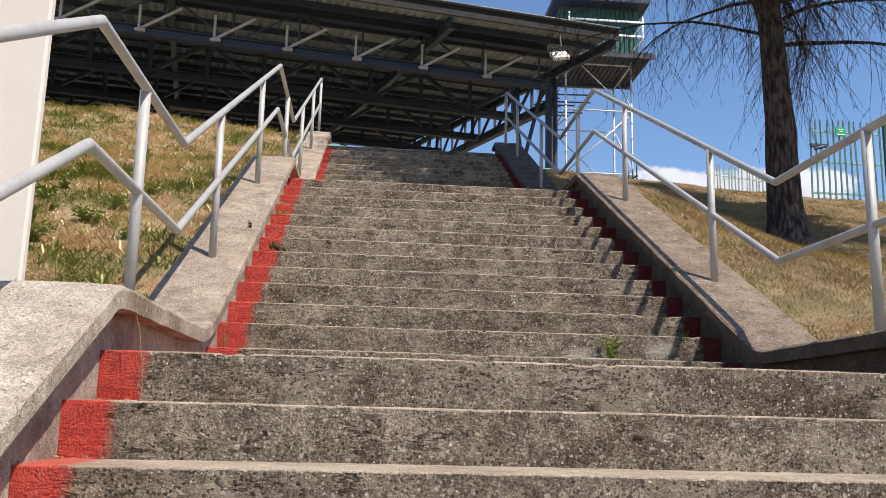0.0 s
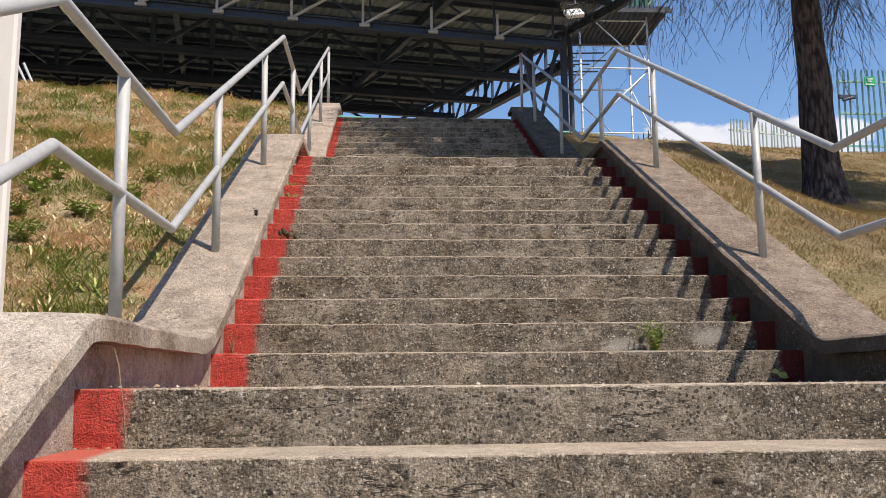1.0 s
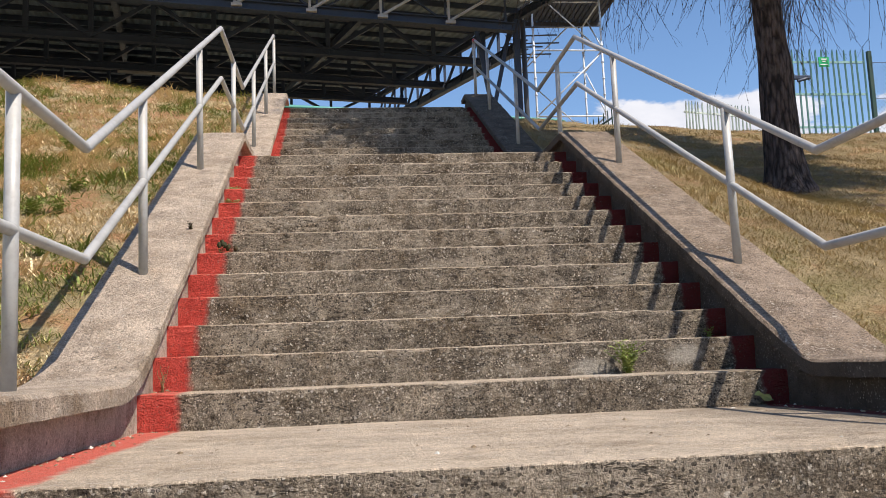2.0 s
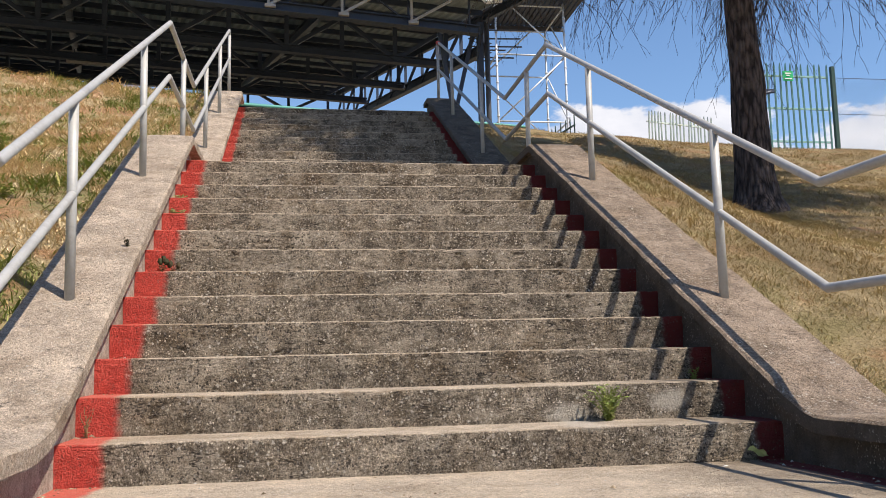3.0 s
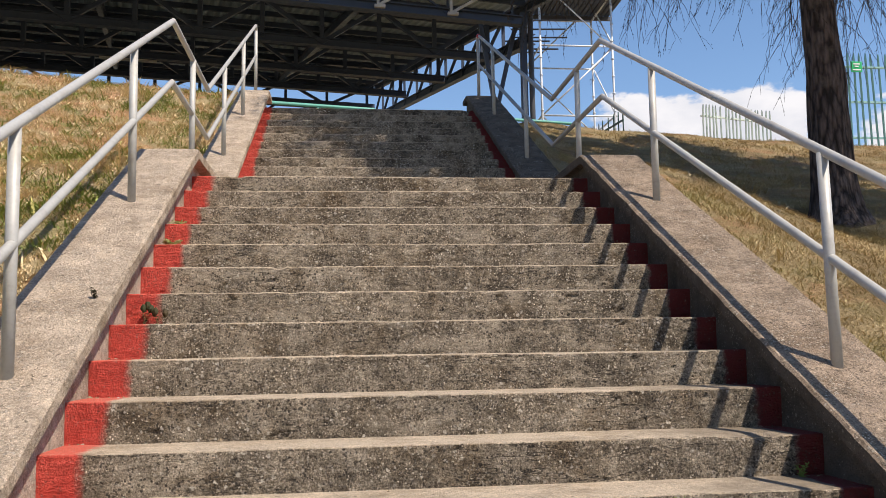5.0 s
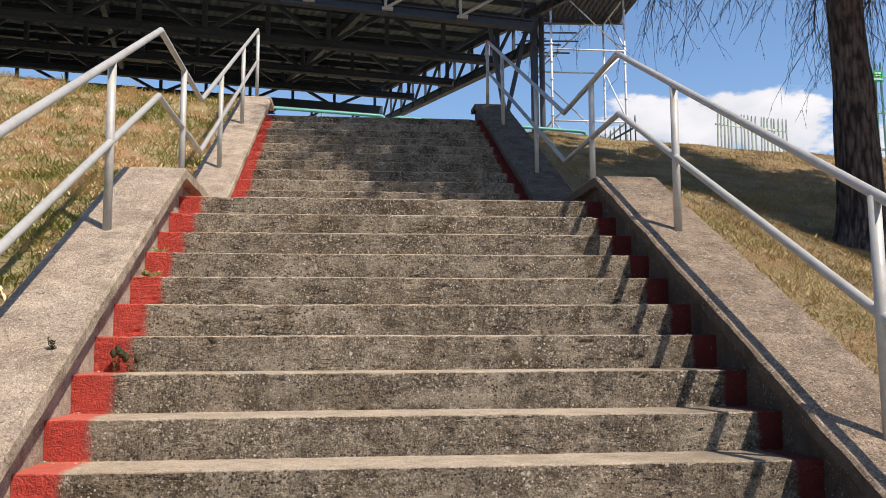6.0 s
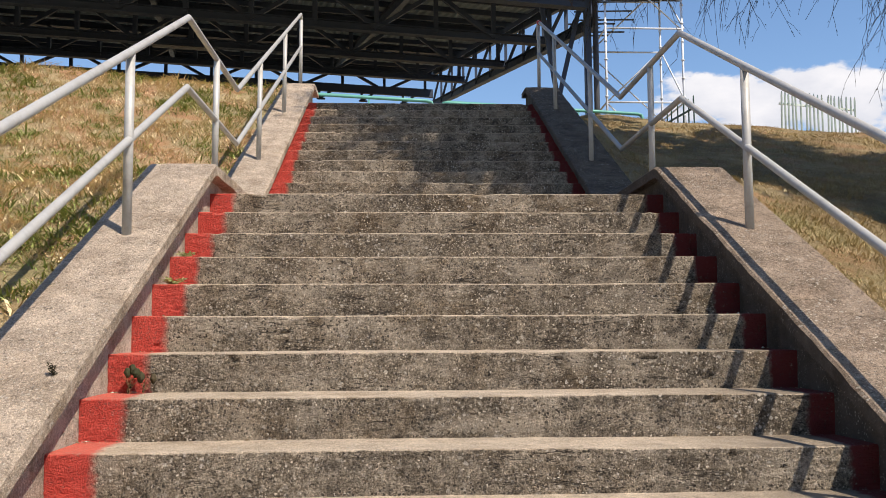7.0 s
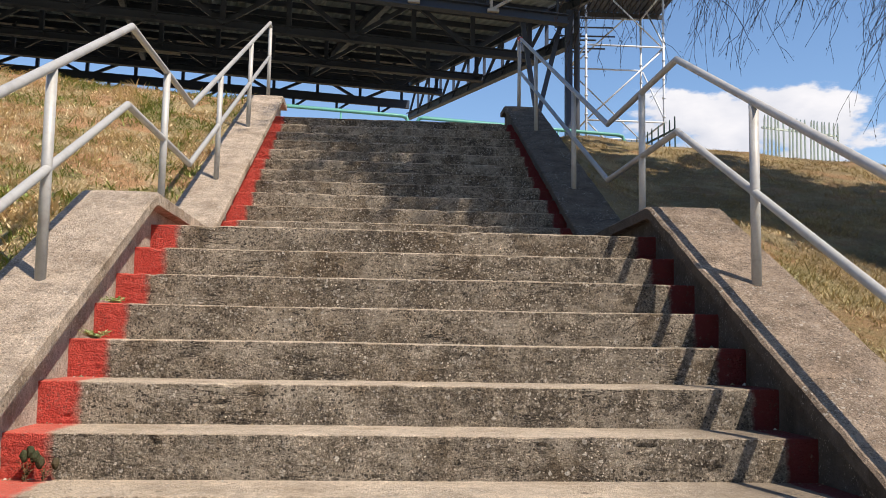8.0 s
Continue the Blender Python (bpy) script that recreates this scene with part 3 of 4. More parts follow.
for x, top, cap, posts, mid in ((-1.508, RAIL_L, CAP_L, (-4.80, -2.95, -1.15, 0.68, 2.53, 4.55, 6.50, 8.25, 9.86), 0.452),
                                (1.708, RAIL_R, CAP_R, (-4.75, -2.90, -1.11, 0.77, 2.785, 4.62, 6.75, 8.75, 10.02), 0.450)):
    rail = thing("handrail", "grey galvanised pipe handrail with two rails on a concrete coping", "handrail", "stair handrails")
    bm = bmesh.new()
    tube(bm, [(x, y, z) for y, z in top] + [(x, top[-1][0] + 0.06, top[-1][1] - 0.03), (x, top[-1][0] + 0.10, top[-1][1] - 0.22)], 0.0210, 14)
    top_rail = part("top_rail", bm, RAIL, rail, smooth=True)
    bm = bmesh.new()
    tube(bm, [(x, y, z - mid) for y, z in top], 0.0205, 14)
    part("mid_rail", bm, RAIL, rail, smooth=True)
    for y in posts:
        zt = follow(top, y) if y < top[-1][0] else top[-1][1] - 0.05
        zb = follow(cap, y)
        bm = bmesh.new()
        lean = 0.006 * math.sin(y * 7)
        tube(bm, [(x, y, zb - 0.03), (x + lean, y, zt - 0.006)], 0.0235, 14)
        part("post", bm, RAIL, rail, smooth=True)
    if x > 0:
        bm = bmesh.new()
        tube(bm, [(x, top[-1][0] - 0.10, top[-1][1] - 0.05), (x, top[-1][0] + 0.02, top[-1][1] - 0.004)], 0.029, 12)
        part("tape", bm, RED_TAPE, top_rail, "red tape wrapped round the rail end", smooth=True)


# ---- ground ----
def table(rows, y):
    for (ya, za), (yb, zb) in zip(rows, rows[1:]):
        if y <= yb:
            t = min(1.0, max(0.0, (y - ya) / (yb - ya)))
            return za + (zb - za) * t
    return rows[-1][1]


BANK_L = [(-40, -2.6), (-7, -2.5), (-2.0, 0.10), (-0.6, 0.18), (3.5, 2.20), (5.5, 2.38), (9.3, 4.42), (10.4, 4.60), (13, 4.55), (400, 4.5)]
BANK_R = [(-40, -2.6), (-7, -2.4), (-2.0, -0.05), (0.0, 0.45), (5.4, 2.05), (8.5, 3.15), (11.4, 4.24), (12.6, 4.42), (14, 4.4), (400, 4.5)]
EDGE_L = [(y, z - 0.05) for y, z in [(-40, -2.6), (-7.2, -2.5)] + CAP_L[1:] + [(11, 4.5), (400, 4.5)]]
EDGE_R = [(y, z - 0.07 - 0.20 * min(1.0, max(0.0, (y - 6.0) / 2.5))) for y, z in [(-40, -2.6), (-7.2, -2.5)] + CAP_R[1:] + [(11, 4.7), (400, 4.9)]]


def ground_z(x, y):
    bump = 0.045 * noise.noise(Vector((x * 0.9, y * 0.9, 1.0))) + 0.02 * noise.noise(Vector((x * 3.1, y * 3.1, 5.0)))
    if -1.66 < x < 1.83:
        return min(table(EDGE_L, y), table(EDGE_R, y)) - 0.75 if y < 9.6 else 4.05 + 0.4 * min(1.0, max(0.0, (y - 12.2) / 2.5))
    if x <= -1.66:
        d = min(1.0, (-1.66 - x) / 2.0)
        z = table(EDGE_L, y) * (1 - d) + table(BANK_L, y) * d
        rise = min(4.5, max(0.0, -2.2 - x)) * 0.07 * min(1.0, max(0.0, (y + 2) / 6))
        return z + (bump + rise) * min(1.0, d * 3 + 0.2)
    d = min(1.0, (x - 1.83) / (2.4 - 1.4 * min(1.0, max(0.0, (y - 5.5) / 2.5))))
    d = d * d * (3 - 2 * d)
    brow = max(0.0, 0.30 - 0.066 * (max(x, 2.6) - 3.4)) * min(1.0, max(0.0, (y - 6.5) / 4.9))
    z = table(EDGE_R, y) * (1 - d) + (table(BANK_R, y) + brow) * d
    return z + bump * min(1.0, d * 3 + 0.2)


def axis(lo, hi, dense_lo, dense_hi, fine, extra=()):
    out = list(np.arange(dense_lo, dense_hi + 1e-6, fine))
    v, s = dense_lo, fine
    while v > lo:
        s *= 1.5
        v -= s
        out.append(v)
    v, s = dense_hi, fine
    while v < hi:
        s *= 1.5
        v += s
        out.append(v)
    return sorted(set([round(float(q), 4) for q in out] + list(extra)))


gx = axis(-900, 900, -7, 13, 0.16, (-1.69, -1.655, 1.82, 1.90))
gy = axis(-900, 1500, -7, 16, 0.16)
vs = [(x, y, ground_z(x, y)) for x in gx for y in gy]
m = len(gy)
fs = [(i * m + j, (i + 1) * m + j, (i + 1) * m + j + 1, i * m + j + 1) for i in range(len(gx) - 1) for j in range(m - 1)]
ground = mesh_object("ground", vs, fs, SOIL, smooth=True)
tagged(ground, "dry straw-coloured grass bank with green tufts and bare earth", "ground", kind="structure")


def blades(name, regions, label, seed):
    """Loose tufts of short dry grass, thinner where the earth is bare."""
    rg = random.Random(seed)
    vs, fs = [], []
    for (xa, xb, ya, yb, count, size) in regions:
        for _ in range(count):
            cx, cy = rg.uniform(xa, xb), rg.uniform(ya, yb)
            if noise.noise(Vector((cx * 2.1, cy * 2.1, 12.0))) > 0.28 and rg.random() < 0.75:
                continue
            lush = 0.7 + 0.9 * max(0.0, noise.noise(Vector((cx * 1.6, cy * 1.6, 40.0))) + 0.25)
            for _ in range(rg.randint(4, 8)):
                x, y = cx + rg.gauss(0, 0.035), cy + rg.gauss(0, 0.035)
                if -1.72 < x < 1.95:
                    continue
                z = ground_z(x, y) - 0.01
                h = size * lush * rg.uniform(0.35, 1.0)
                a = rg.uniform(0, 6.283)
                w = rg.uniform(0.0022, 0.0044) * (size / 0.06)
                out = rg.uniform(0.6, 2.5) * h
                dx, dy = math.cos(a), math.sin(a)
                px, py = -dy * w, dx * w
                i = len(vs)
                vs += [(x - px, y - py, z), (x + px, y + py, z), (x + px * 0.8 + dx * out * 0.4, y + py * 0.8 + dy * out * 0.4, z + h * 0.62),
                       (x - px * 0.8 + dx * out * 0.4, y - py * 0.8 + dy * out * 0.4, z + h * 0.62), (x + dx * out, y + dy * out, z + h * rg.uniform(0.6, 1.0))]
                fs += [(i, i + 1, i + 2, i + 3), (i + 3, i + 2, i + 4)]
    ob = mesh_object(name, vs, fs, GRASS)
    return tagged(ob, label, "grass", kind="stuff")


blades("dry_grass", [(-4.2, -1.7, -2.5, 5.5, 13000, 0.06), (-7.5, -1.7, 2.0, 10.9, 17000, 0.075), (-6.0, -1.7, -1.5, 10.0, 900, 0.14)], "short dry straw and green grass tufts on the bank", 4)
blades("dry_grass", [(1.93, 4.5, -1.5, 6, 19000, 0.042), (3.5, 9, 0, 8, 9000, 0.05), (1.9, 12, 6, 12.8, 13000, 0.05), (1.9, 8.0, -1.0, 11.0, 350, 0.09)], "short dry yellow grass on the shaded bank", 5)


# ---- stand roof ----
ANG = radians(11.5)
ORIGIN = Vector((4.96, 14.5, 8.83))
U = Vector((-math.cos(ANG), -math.sin(ANG), 0))       # along the stand, away from its end
V = Vector((-math.sin(ANG), math.cos(ANG), 0.165))    # across it, rising towards the pitch
DOWN = Vector((0, 0, -1))


def at(u, v, d=0.0):
    return ORIGIN + U * u + V * v + DOWN * d


LEN, DEEP = 46.0, 19.5
stand = thing("stand_roof", "dark steel grandstand roof with corrugated sheeting on lattice trusses", "stand roof")
vs, fs = [], []
cols = np.arange(0, LEN, 0.055)
for i, u in enumerate(cols):
    w = 0.022 * (1 if (i // 2) % 2 else -1)
    for v in (0.0, DEEP):
        vs.append(tuple(at(float(u), v, w)))
        vs.append(tuple(at(float(u), v, w - 0.012)))
for i in range(len(cols) - 1):
    a, b = i * 4, i * 4 + 4
    fs += [(a, b, b + 2, a + 2), (a + 1, a + 3, b + 3, b + 1), (a, a + 1, b + 1, b), (a + 2, b + 2, b + 3, a + 3)]
mesh_object("roof_sheet", vs, fs, SHEET, stand, "stained grey corrugated roof sheets")
bm = bmesh.new()
bar(bm, at(-0.05, -0.03, 0.02), at(LEN, -0.03, 0.02), 0.05, 0.26)
part("fascia", bm, FASCIA, stand)
bm = bmesh.new()
tube(bm, [at(-0.05, -0.10, -0.13), at(LEN, -0.10, -0.13)], 0.032, 8)
part("gutter", bm, GREY_STEEL, stand)
bm = bmesh.new()
ibeam(bm, at(0.03, 0.0, 0.20), at(0.03, DEEP, 0.20), 0.12, 0.22)
part("end_rafter", bm, STEEL, stand)
bm = bmesh.new()
ibeam(bm, at(0.03, 3.4, 1.03), at(0.03, DEEP, 1.50), 0.20, 0.26)
part("end_chord", bm, STEEL, stand)
for v in np.arange(3.6, DEEP, 1.6):
    v = float(v)
    bm = bmesh.new()
    bar(bm, at(0.03, v, 0.2), at(0.03, v, 0.95 + 0.03 * v), 0.08, 0.08)
    bar(bm, at(0.03, v, 0.2), at(0.03, min(v + 1.6, DEEP), 0.98 + 0.03 * v), 0.07, 0.07)
    part("end_web", bm, STEEL, stand)
# purlins across the stand, trusses along it
for v in np.arange(0.9, DEEP, 1.35):
    bm = bmesh.new()
    bar(bm, at(0.1, float(v), 0.10), at(LEN, float(v), 0.10), 0.06, 0.14)
    part("purlin", bm, STEEL, stand)


def lattice(v, depth, pitch, chord, top=0.2, first=0.2, web=0.11):
    """A lattice girder along the stand: two chords, posts and falling diagonals."""
    bm = bmesh.new()
    ibeam(bm, at(first, v, top), at(LEN, v, top), chord, chord)
    part("top_chord", bm, STEEL, stand)
    bm = bmesh.new()
    ibeam(bm, at(first, v, top + depth), at(LEN, v, top + depth), chord, chord)
    part("bottom_chord", bm, STEEL, stand)
    bm = bmesh.new()
    u = first + 0.2
    k = 0
    while u < LEN - pitch:
        bar(bm, at(u, v, top), at(u, v, top + depth), web, web)
        bar(bm, at(u + pitch * (k % 2), v, top), at(u + pitch * (1 - k % 2), v, top + depth), web * 0.9, web * 0.9)
        u += pitch
        k += 1
    part("web", bm, STEEL, stand)


for v, depth in ((1.3, 0.95), (5.4, 1.0), (9.6, 1.0), (14.0, 0.93)):
    lattice(v, depth, 1.45, 0.20, 0.2, *((1.2, 0.045) if v < 2 else (0.2, 0.11)))
lattice(19.2, 0.85, 1.65, 0.17, 0.22)
bm = bmesh.new()
bar(bm, at(0.1, 19.15, 1.07), at(LEN, 19.15, 1.07), 0.12, 0.32)
part("edge_beam", bm, STEEL, stand)
bm = bmesh.new()
bar(bm, at(0.1, 19.3, 0.16), at(LEN, 19.3, 0.16), 0.10, 0.26)
part("front_beam", bm, STEEL, stand)
# hangers under the front truss
bm = bmesh.new()
for i in range(27):
    u = 1.3 + i * 1.65
    bar(bm, at(u, 19.2, 1.10), at(u, 19.2, 1.56), 0.09, 0.09)
    bar(bm, at(u, 19.2, 1.54), at(u - 0.55, 19.2, 1.14), 0.08, 0.08)
    bar(bm, at(u + 0.1, 19.2, 1.53), at(u - 0.22, 19.2, 1.53), 0.10, 0.05)
part("hanger_row", bm, STEEL, stand)["kind"] = "stuff"
for u in np.arange(4.0, LEN, 6.0):
    bm = bmesh.new()
    ibeam(bm, at(float(u), 0.1, 0.3), at(float(u), DEEP - 0.1, 0.3), 0.14, 0.3)
    part("rafter", bm, STEEL, stand)
# pale stub braces standing on the first bottom chord
for i in range(16):
    u = 2.80 + i * 1.56
    bm = bmesh.new()
    bar(bm, at(u, 1.22, 1.16), at(u, 1.22, 0.58), 0.055, 0.055)
    bar(bm, at(u, 1.22, 1.14), at(u - 0.85, 1.0, 0.60), 0.05, 0.05)
    box(bm, (-0.16, -0.05, -0.03), (0.06, 0.05, 0.03), Matrix.Translation(at(u - 0.08, 1.18, 1.16)))
    part("brace", bm, PALE_STEEL, stand, "pale grey angle brace")

column = thing("stand_column", "dark steel stanchion with a raking V brace under the roof", "column", "stand columns")
cx, cy = 3.70, 16.2
bm = bmesh.new()
bar(bm, (cx, cy, 4.0), (cx, cy, 8.35), 0.13, 0.16)
part("shaft", bm, STEEL, column)
bm = bmesh.new()
tube(bm, [(cx + 0.15, cy - 0.1, 4.0), (cx + 0.15, cy - 0.1, 8.3)], 0.06, 10)
part("downpipe", bm, GREY_STEEL, column, smooth=True)
for dx in (-0.95, -0.12):
    bm = bmesh.new()
    bar(bm, (cx - 0.62, cy + 0.1, 6.1), (cx + dx, cy + 0.1, 8.2), 0.09, 0.09)
    part("brace", bm, STEEL, column)
bm = bmesh.new()
bar(bm, (cx - 0.62, cy + 0.1, 6.15), (cx - 0.35, cy + 0.1, 4.3), 0.09, 0.09)
part("brace", bm, STEEL, column)

# tubular lamps under the roof
for u, v in ((1.8, 14.1), (8.6, 9.7), (8.2, 14.1), (15.5, 9.7), (15.0, 14.1), (22, 9.7)):
    lamp = thing("strip_light", "long grey weatherproof strip light under the dark roof", "strip light", "roof strip lights")
    bm = bmesh.new()
    hang = 1.32 if v < 12 else 1.08
    bar(bm, at(u, v, hang), at(u + 1.5, v, hang), 0.14, 0.10)
    part("housing", bm, LAMP, lamp)
    for q in (0.2, 1.3):
        bm = bmesh.new()
        bar(bm, at(u + q, v, hang - 0.04), at(u + q, v, hang - 0.35), 0.02, 0.02)
        part("hanger", bm, STEEL, lamp)

flood = thing("floodlight", "white floodlight on a bracket at the roof corner", "floodlight")
fm = Matrix.Translation(at(1.42, 0.02, 0.72)) @ pose(0, 0, 0, 48, -12, 10)
bm = bmesh.new()
box(bm, (-0.2, -0.14, -0.05), (0.2, 0.14, 0.05), fm, 0.015)
part("housing", bm, FLOOD, flood)
bm = bmesh.new()
tube(bm, [fm @ Vector((-0.2, 0, 0)), fm @ Vector((-0.22, 0, 0.22)), fm @ Vector((0.22, 0, 0.22)), fm @ Vector((0.2, 0, 0))], 0.014, 6)
tube(bm, [fm @ Vector((0, 0, 0.22)), at(1.42, 0.04, 0.1)], 0.02, 6)
part("bracket", bm, STEEL, flood)


# ---- scaffold tower with cabin ----
tower = thing("scaffold_tower", "galvanised tube scaffold tower with ledgers and braces", "scaffold")
SX = (5.2, 7.25)
SY = (21.0, 23.0)
for x in SX:
    for y in SY:
        bm = bmesh.new()
        tube(bm, [(x, y, 4.3), (x, y, 11.0)], 0.031, 8)
        standard = part("standard", bm, ZINC, tower, smooth=True)
        for z in np.arange(5.0, 11.0, 0.5):
            bm = bmesh.new()
            tube(bm, [(x, y, float(z) - 0.02), (x, y, float(z) + 0.02)], 0.045, 8)
            part("coupler", bm, ZINC, standard, smooth=True)
for z in (5.4, 7.35, 9.35, 10.84):
    for a, b in (((SX[0], SY[0]), (SX[1], SY[0])), ((SX[0], SY[1]), (SX[1], SY[1])), ((SX[0], SY[0]), (SX[0], SY[1])), ((SX[1], SY[0]), (SX[1], SY[1]))):
        bm = bmesh.new()
        tube(bm, [(*a, z), (*b, z)], 0.025, 8)
        part("ledger", bm, ZINC, tower, smooth=True)
for k, z in enumerate((5.4, 7.35, 9.35)):
    for y in SY:
        bm = bmesh.new()
        a, b = (SX[0], SX[1]) if (k + (y > 22)) % 2 else (SX[1], SX[0])
        tube(bm, [(a, y + 0.06, z), (b, y + 0.06, z + 1.95)], 0.022, 8)
        part("diagonal", bm, ZINC, tower, smooth=True)
    bm = bmesh.new()
    tube(bm, [(SX[1] + 0.05, SY[0], z), (SX[1] + 0.05, SY[1], z + 1.95)], 0.022, 8)
    part("diagonal", bm, ZINC, tower, smooth=True)
for i, (z, x0, x1) in enumerate(((10.0, 4.75, 6.1), (9.82, 4.7, 5.95), (9.66, 4.75, 6.05), (9.62, 4.6, 5.6), (9.47, 4.7, 5.9), (9.44, 4.5, 5.5))):
    loose = thing("scaffold_tube", "loose galvanised scaffold tube resting on the ledgers", "scaffold tube", "loose scaffold tubes")
    bm = bmesh.new()
    tube(bm, [(x0 - 0.3, 20.9 + 0.2 * i, z), (x1, 20.9 + 0.22 * i, z + 0.05)], 0.024, 8)
    part("tube", bm, GREY_STEEL, loose, smooth=True)
platform = thing("scaffold_platform", "corrugated dark deck under the cabin on the scaffold", "platform")
for i in range(24):
    x = 4.10 + i * 0.155
    bm = bmesh.new()
    box(bm, (x, 20.4, 10.98), (x + 0.12, 23.0, 11.06))
    part("deck_board", bm, STEEL, platform)
for y in (20.4, 22.95):
    bm = bmesh.new()
    bar(bm, (4.05, y, 10.92), (7.85, y, 10.92), 0.06, 0.12)
    part("edge_beam", bm, GREY_STEEL, platform)
cabin = thing("cabin", "green corrugated metal cabin on the scaffold tower", "cabin")
bm = bmesh.new()
box(bm, (5.15, 21.6, 11.06), (7.70, 23.0, 13.02), None, 0.02)
cabin_wall = part("wall", bm, GREEN, cabin)
bm = bmesh.new()
for i in range(17):
    x = 5.18 + i * 0.148
    box(bm, (x, 21.56, 11.08), (x + 0.075, 21.60, 13.0))
part("cladding", bm, GREEN, cabin_wall)
bm = bmesh.new()
box(bm, (4.85, 21.1, 13.02), (7.95, 23.3, 13.16), None, 0.02)
part("roof", bm, STEEL, cabin)
guard = thing("guard_rail", "white tube guard rail round the cabin deck", "guard rail")
for z in (11.62, 12.08):
    bm = bmesh.new()
    tube(bm, [(5.2, 20.5, z), (7.5, 20.5, z), (7.5, 23.6, z)], 0.035, 8)
    part("rail", bm, SIGN_WHITE, guard, smooth=True)
for x in (5.2, 7.5):
    bm = bmesh.new()
    tube(bm, [(x, 20.5, 11.05), (x, 20.5, 12.3)], 0.03, 8)
    part("post", bm, SIGN_WHITE, guard, smooth=True)


# ---- barriers and fences on the plateau ----
def barrier(x0, x1):
    t = thing("crowd_barrier", "teal painted tubular barrier with rounded corners on the plateau", "barrier", "teal barriers")
    y = lambda x: 12.75 + (x - 1.0) * 0.21
    bm = bmesh.new()
    z = 5.10
    pts = [(x0, y(x0), 4.4), (x0, y(x0), z - 0.08), (x0 + 0.03, y(x0 + 0.03), z - 0.02), (x0 + 0.1, y(x0 + 0.1), z),
           (x1 - 0.1, y(x1 - 0.1), z), (x1 - 0.03, y(x1 - 0.03), z - 0.02), (x1, y(x1), z - 0.08), (x1, y(x1), 4.4)]
    tube(bm, pts, 0.03, 8)
    part("frame", bm, TEAL, t, smooth=True)
    n = int((x1 - x0) / 0.9)
    for i in range(1, n):
        x = x0 + (x1 - x0) * i / n
        bm = bmesh.new()
        tube(bm, [(x, y(x), 4.4), (x, y(x), z)], 0.015, 6)
        part("bar", bm, TEAL, t, smooth=True)
    return t


barrier(-9.6, -6.2)
barrier(-6.1, -2.0)
barrier(-1.75, 0.35)
barrier(0.5, 4.05)


def pale_mesh(h, mat, name, parent, x, y, z):
    """A pressed W-section palisade pale with a split pointed head."""
    bm = bmesh.new()
    w = 0.021
    prof = [(-w, 0.008), (-w * 0.5, -0.008), (0, 0.006), (w * 0.5, -0.008), (w, 0.008)]
    rows = []
    for zz, k in ((0, 1), (h - 0.09, 1), (h - 0.03, 0.55), (h, 0.12)):
        rows.append([bm.verts.new((px * k, py, zz)) for px, py in prof] + [bm.verts.new((px * k, py + 0.004, zz)) for px, py in reversed(prof)])
    n = len(rows[0])
    for a, b in zip(rows, rows[1:]):
        for j in range(n):
            bm.faces.new((a[j], a[(j + 1) % n], b[(j + 1) % n], b[j]))
    ob = part(name, bm, mat, parent)
    ob.location = (x, y, z)
    return ob


def palisade(name, label, a, b, z, h, count, mat, posts, seed, group=""):
    t = thing(name, label, "fence", group)
    a, b = Vector(a), Vector(b)
    rg = random.Random(seed)
    first = None
    ang = math.atan2(b.y - a.y, b.x - a.x)
    for i in range(count):
        p = a.lerp(b, i / (count - 1))
        if first is None:
            first = pale_mesh(h, mat, "pale", t, p.x, p.y, z)
            ob = first
        else:
            ob = new("pale", first.data)
            ob.parent = t
            ob.location = (p.x, p.y, z)
        ob.rotation_euler = (rg.gauss(0, 0.008), rg.gauss(0, 0.012), ang)
    for zz in (0.25, h * 0.5, h * 0.86):
        bm = bmesh.new()
        o = Vector((0, 0.03, z + zz))
        bar(bm, a + o, b + o, 0.035, 0.035)
        part("rail", bm, mat, t)
    for q in posts:
        p = a.lerp(b, q)
        bm = bmesh.new()
        bar(bm, (p.x, p.y + 0.04, z - 0.3), (p.x, p.y + 0.04, z + h * 1.0), 0.11, 0.11)
        part("post", bm, mat, t)
    return t


gate = palisade("palisade_gate", "green steel palisade gate with pointed pales on the grass bank", (8.44, 12.40, 0), (9.98, 12.42, 0), 4.40, 1.84, 13, GATE_GREEN, (), 3)
bm = bmesh.new()
bar(bm, (10.10, 12.42, 4.2), (10.10, 12.42, 6.20), 0.075, 0.075)
part("post", bm, DEEP_GREEN, gate, "dark steel gate post")
bm = bmesh.new()
box(bm, (8.42, 12.32, 5.60), (8.78, 12.38, 5.68), None, 0.01)
tube(bm, [(8.5, 12.33, 5.56), (8.7, 12.33, 5.62)], 0.03, 8)
part("lock", bm, STEEL, gate, "dark steel bolt and lock")
sign = thing("gate_sign", "small green and white sign on the palisade gate", "sign")
bm = bmesh.new()
box(bm, (8.98, 12.34, 5.86), (9.20, 12.355, 6.06), None, 0.003)
plate = part("plate", bm, SIGN_GREEN, sign)
for z, w in ((6.00, 0.12), (5.955, 0.08), (5.89, 0.16)):
    bm = bmesh.new()
    box(bm, (9.09 - w / 2, 12.332, z), (9.09 + w / 2, 12.337, z + 0.022))
    part("text_bar", bm, SIGN_WHITE, plate)
fence_g = palisade("palisade_fence", "faded pale green steel palisade fence beyond the bank", (7.42, 15.5, 0), (9.22, 16.0, 0), 4.3, 1.84, 19, PALE_GREEN, (), 8)

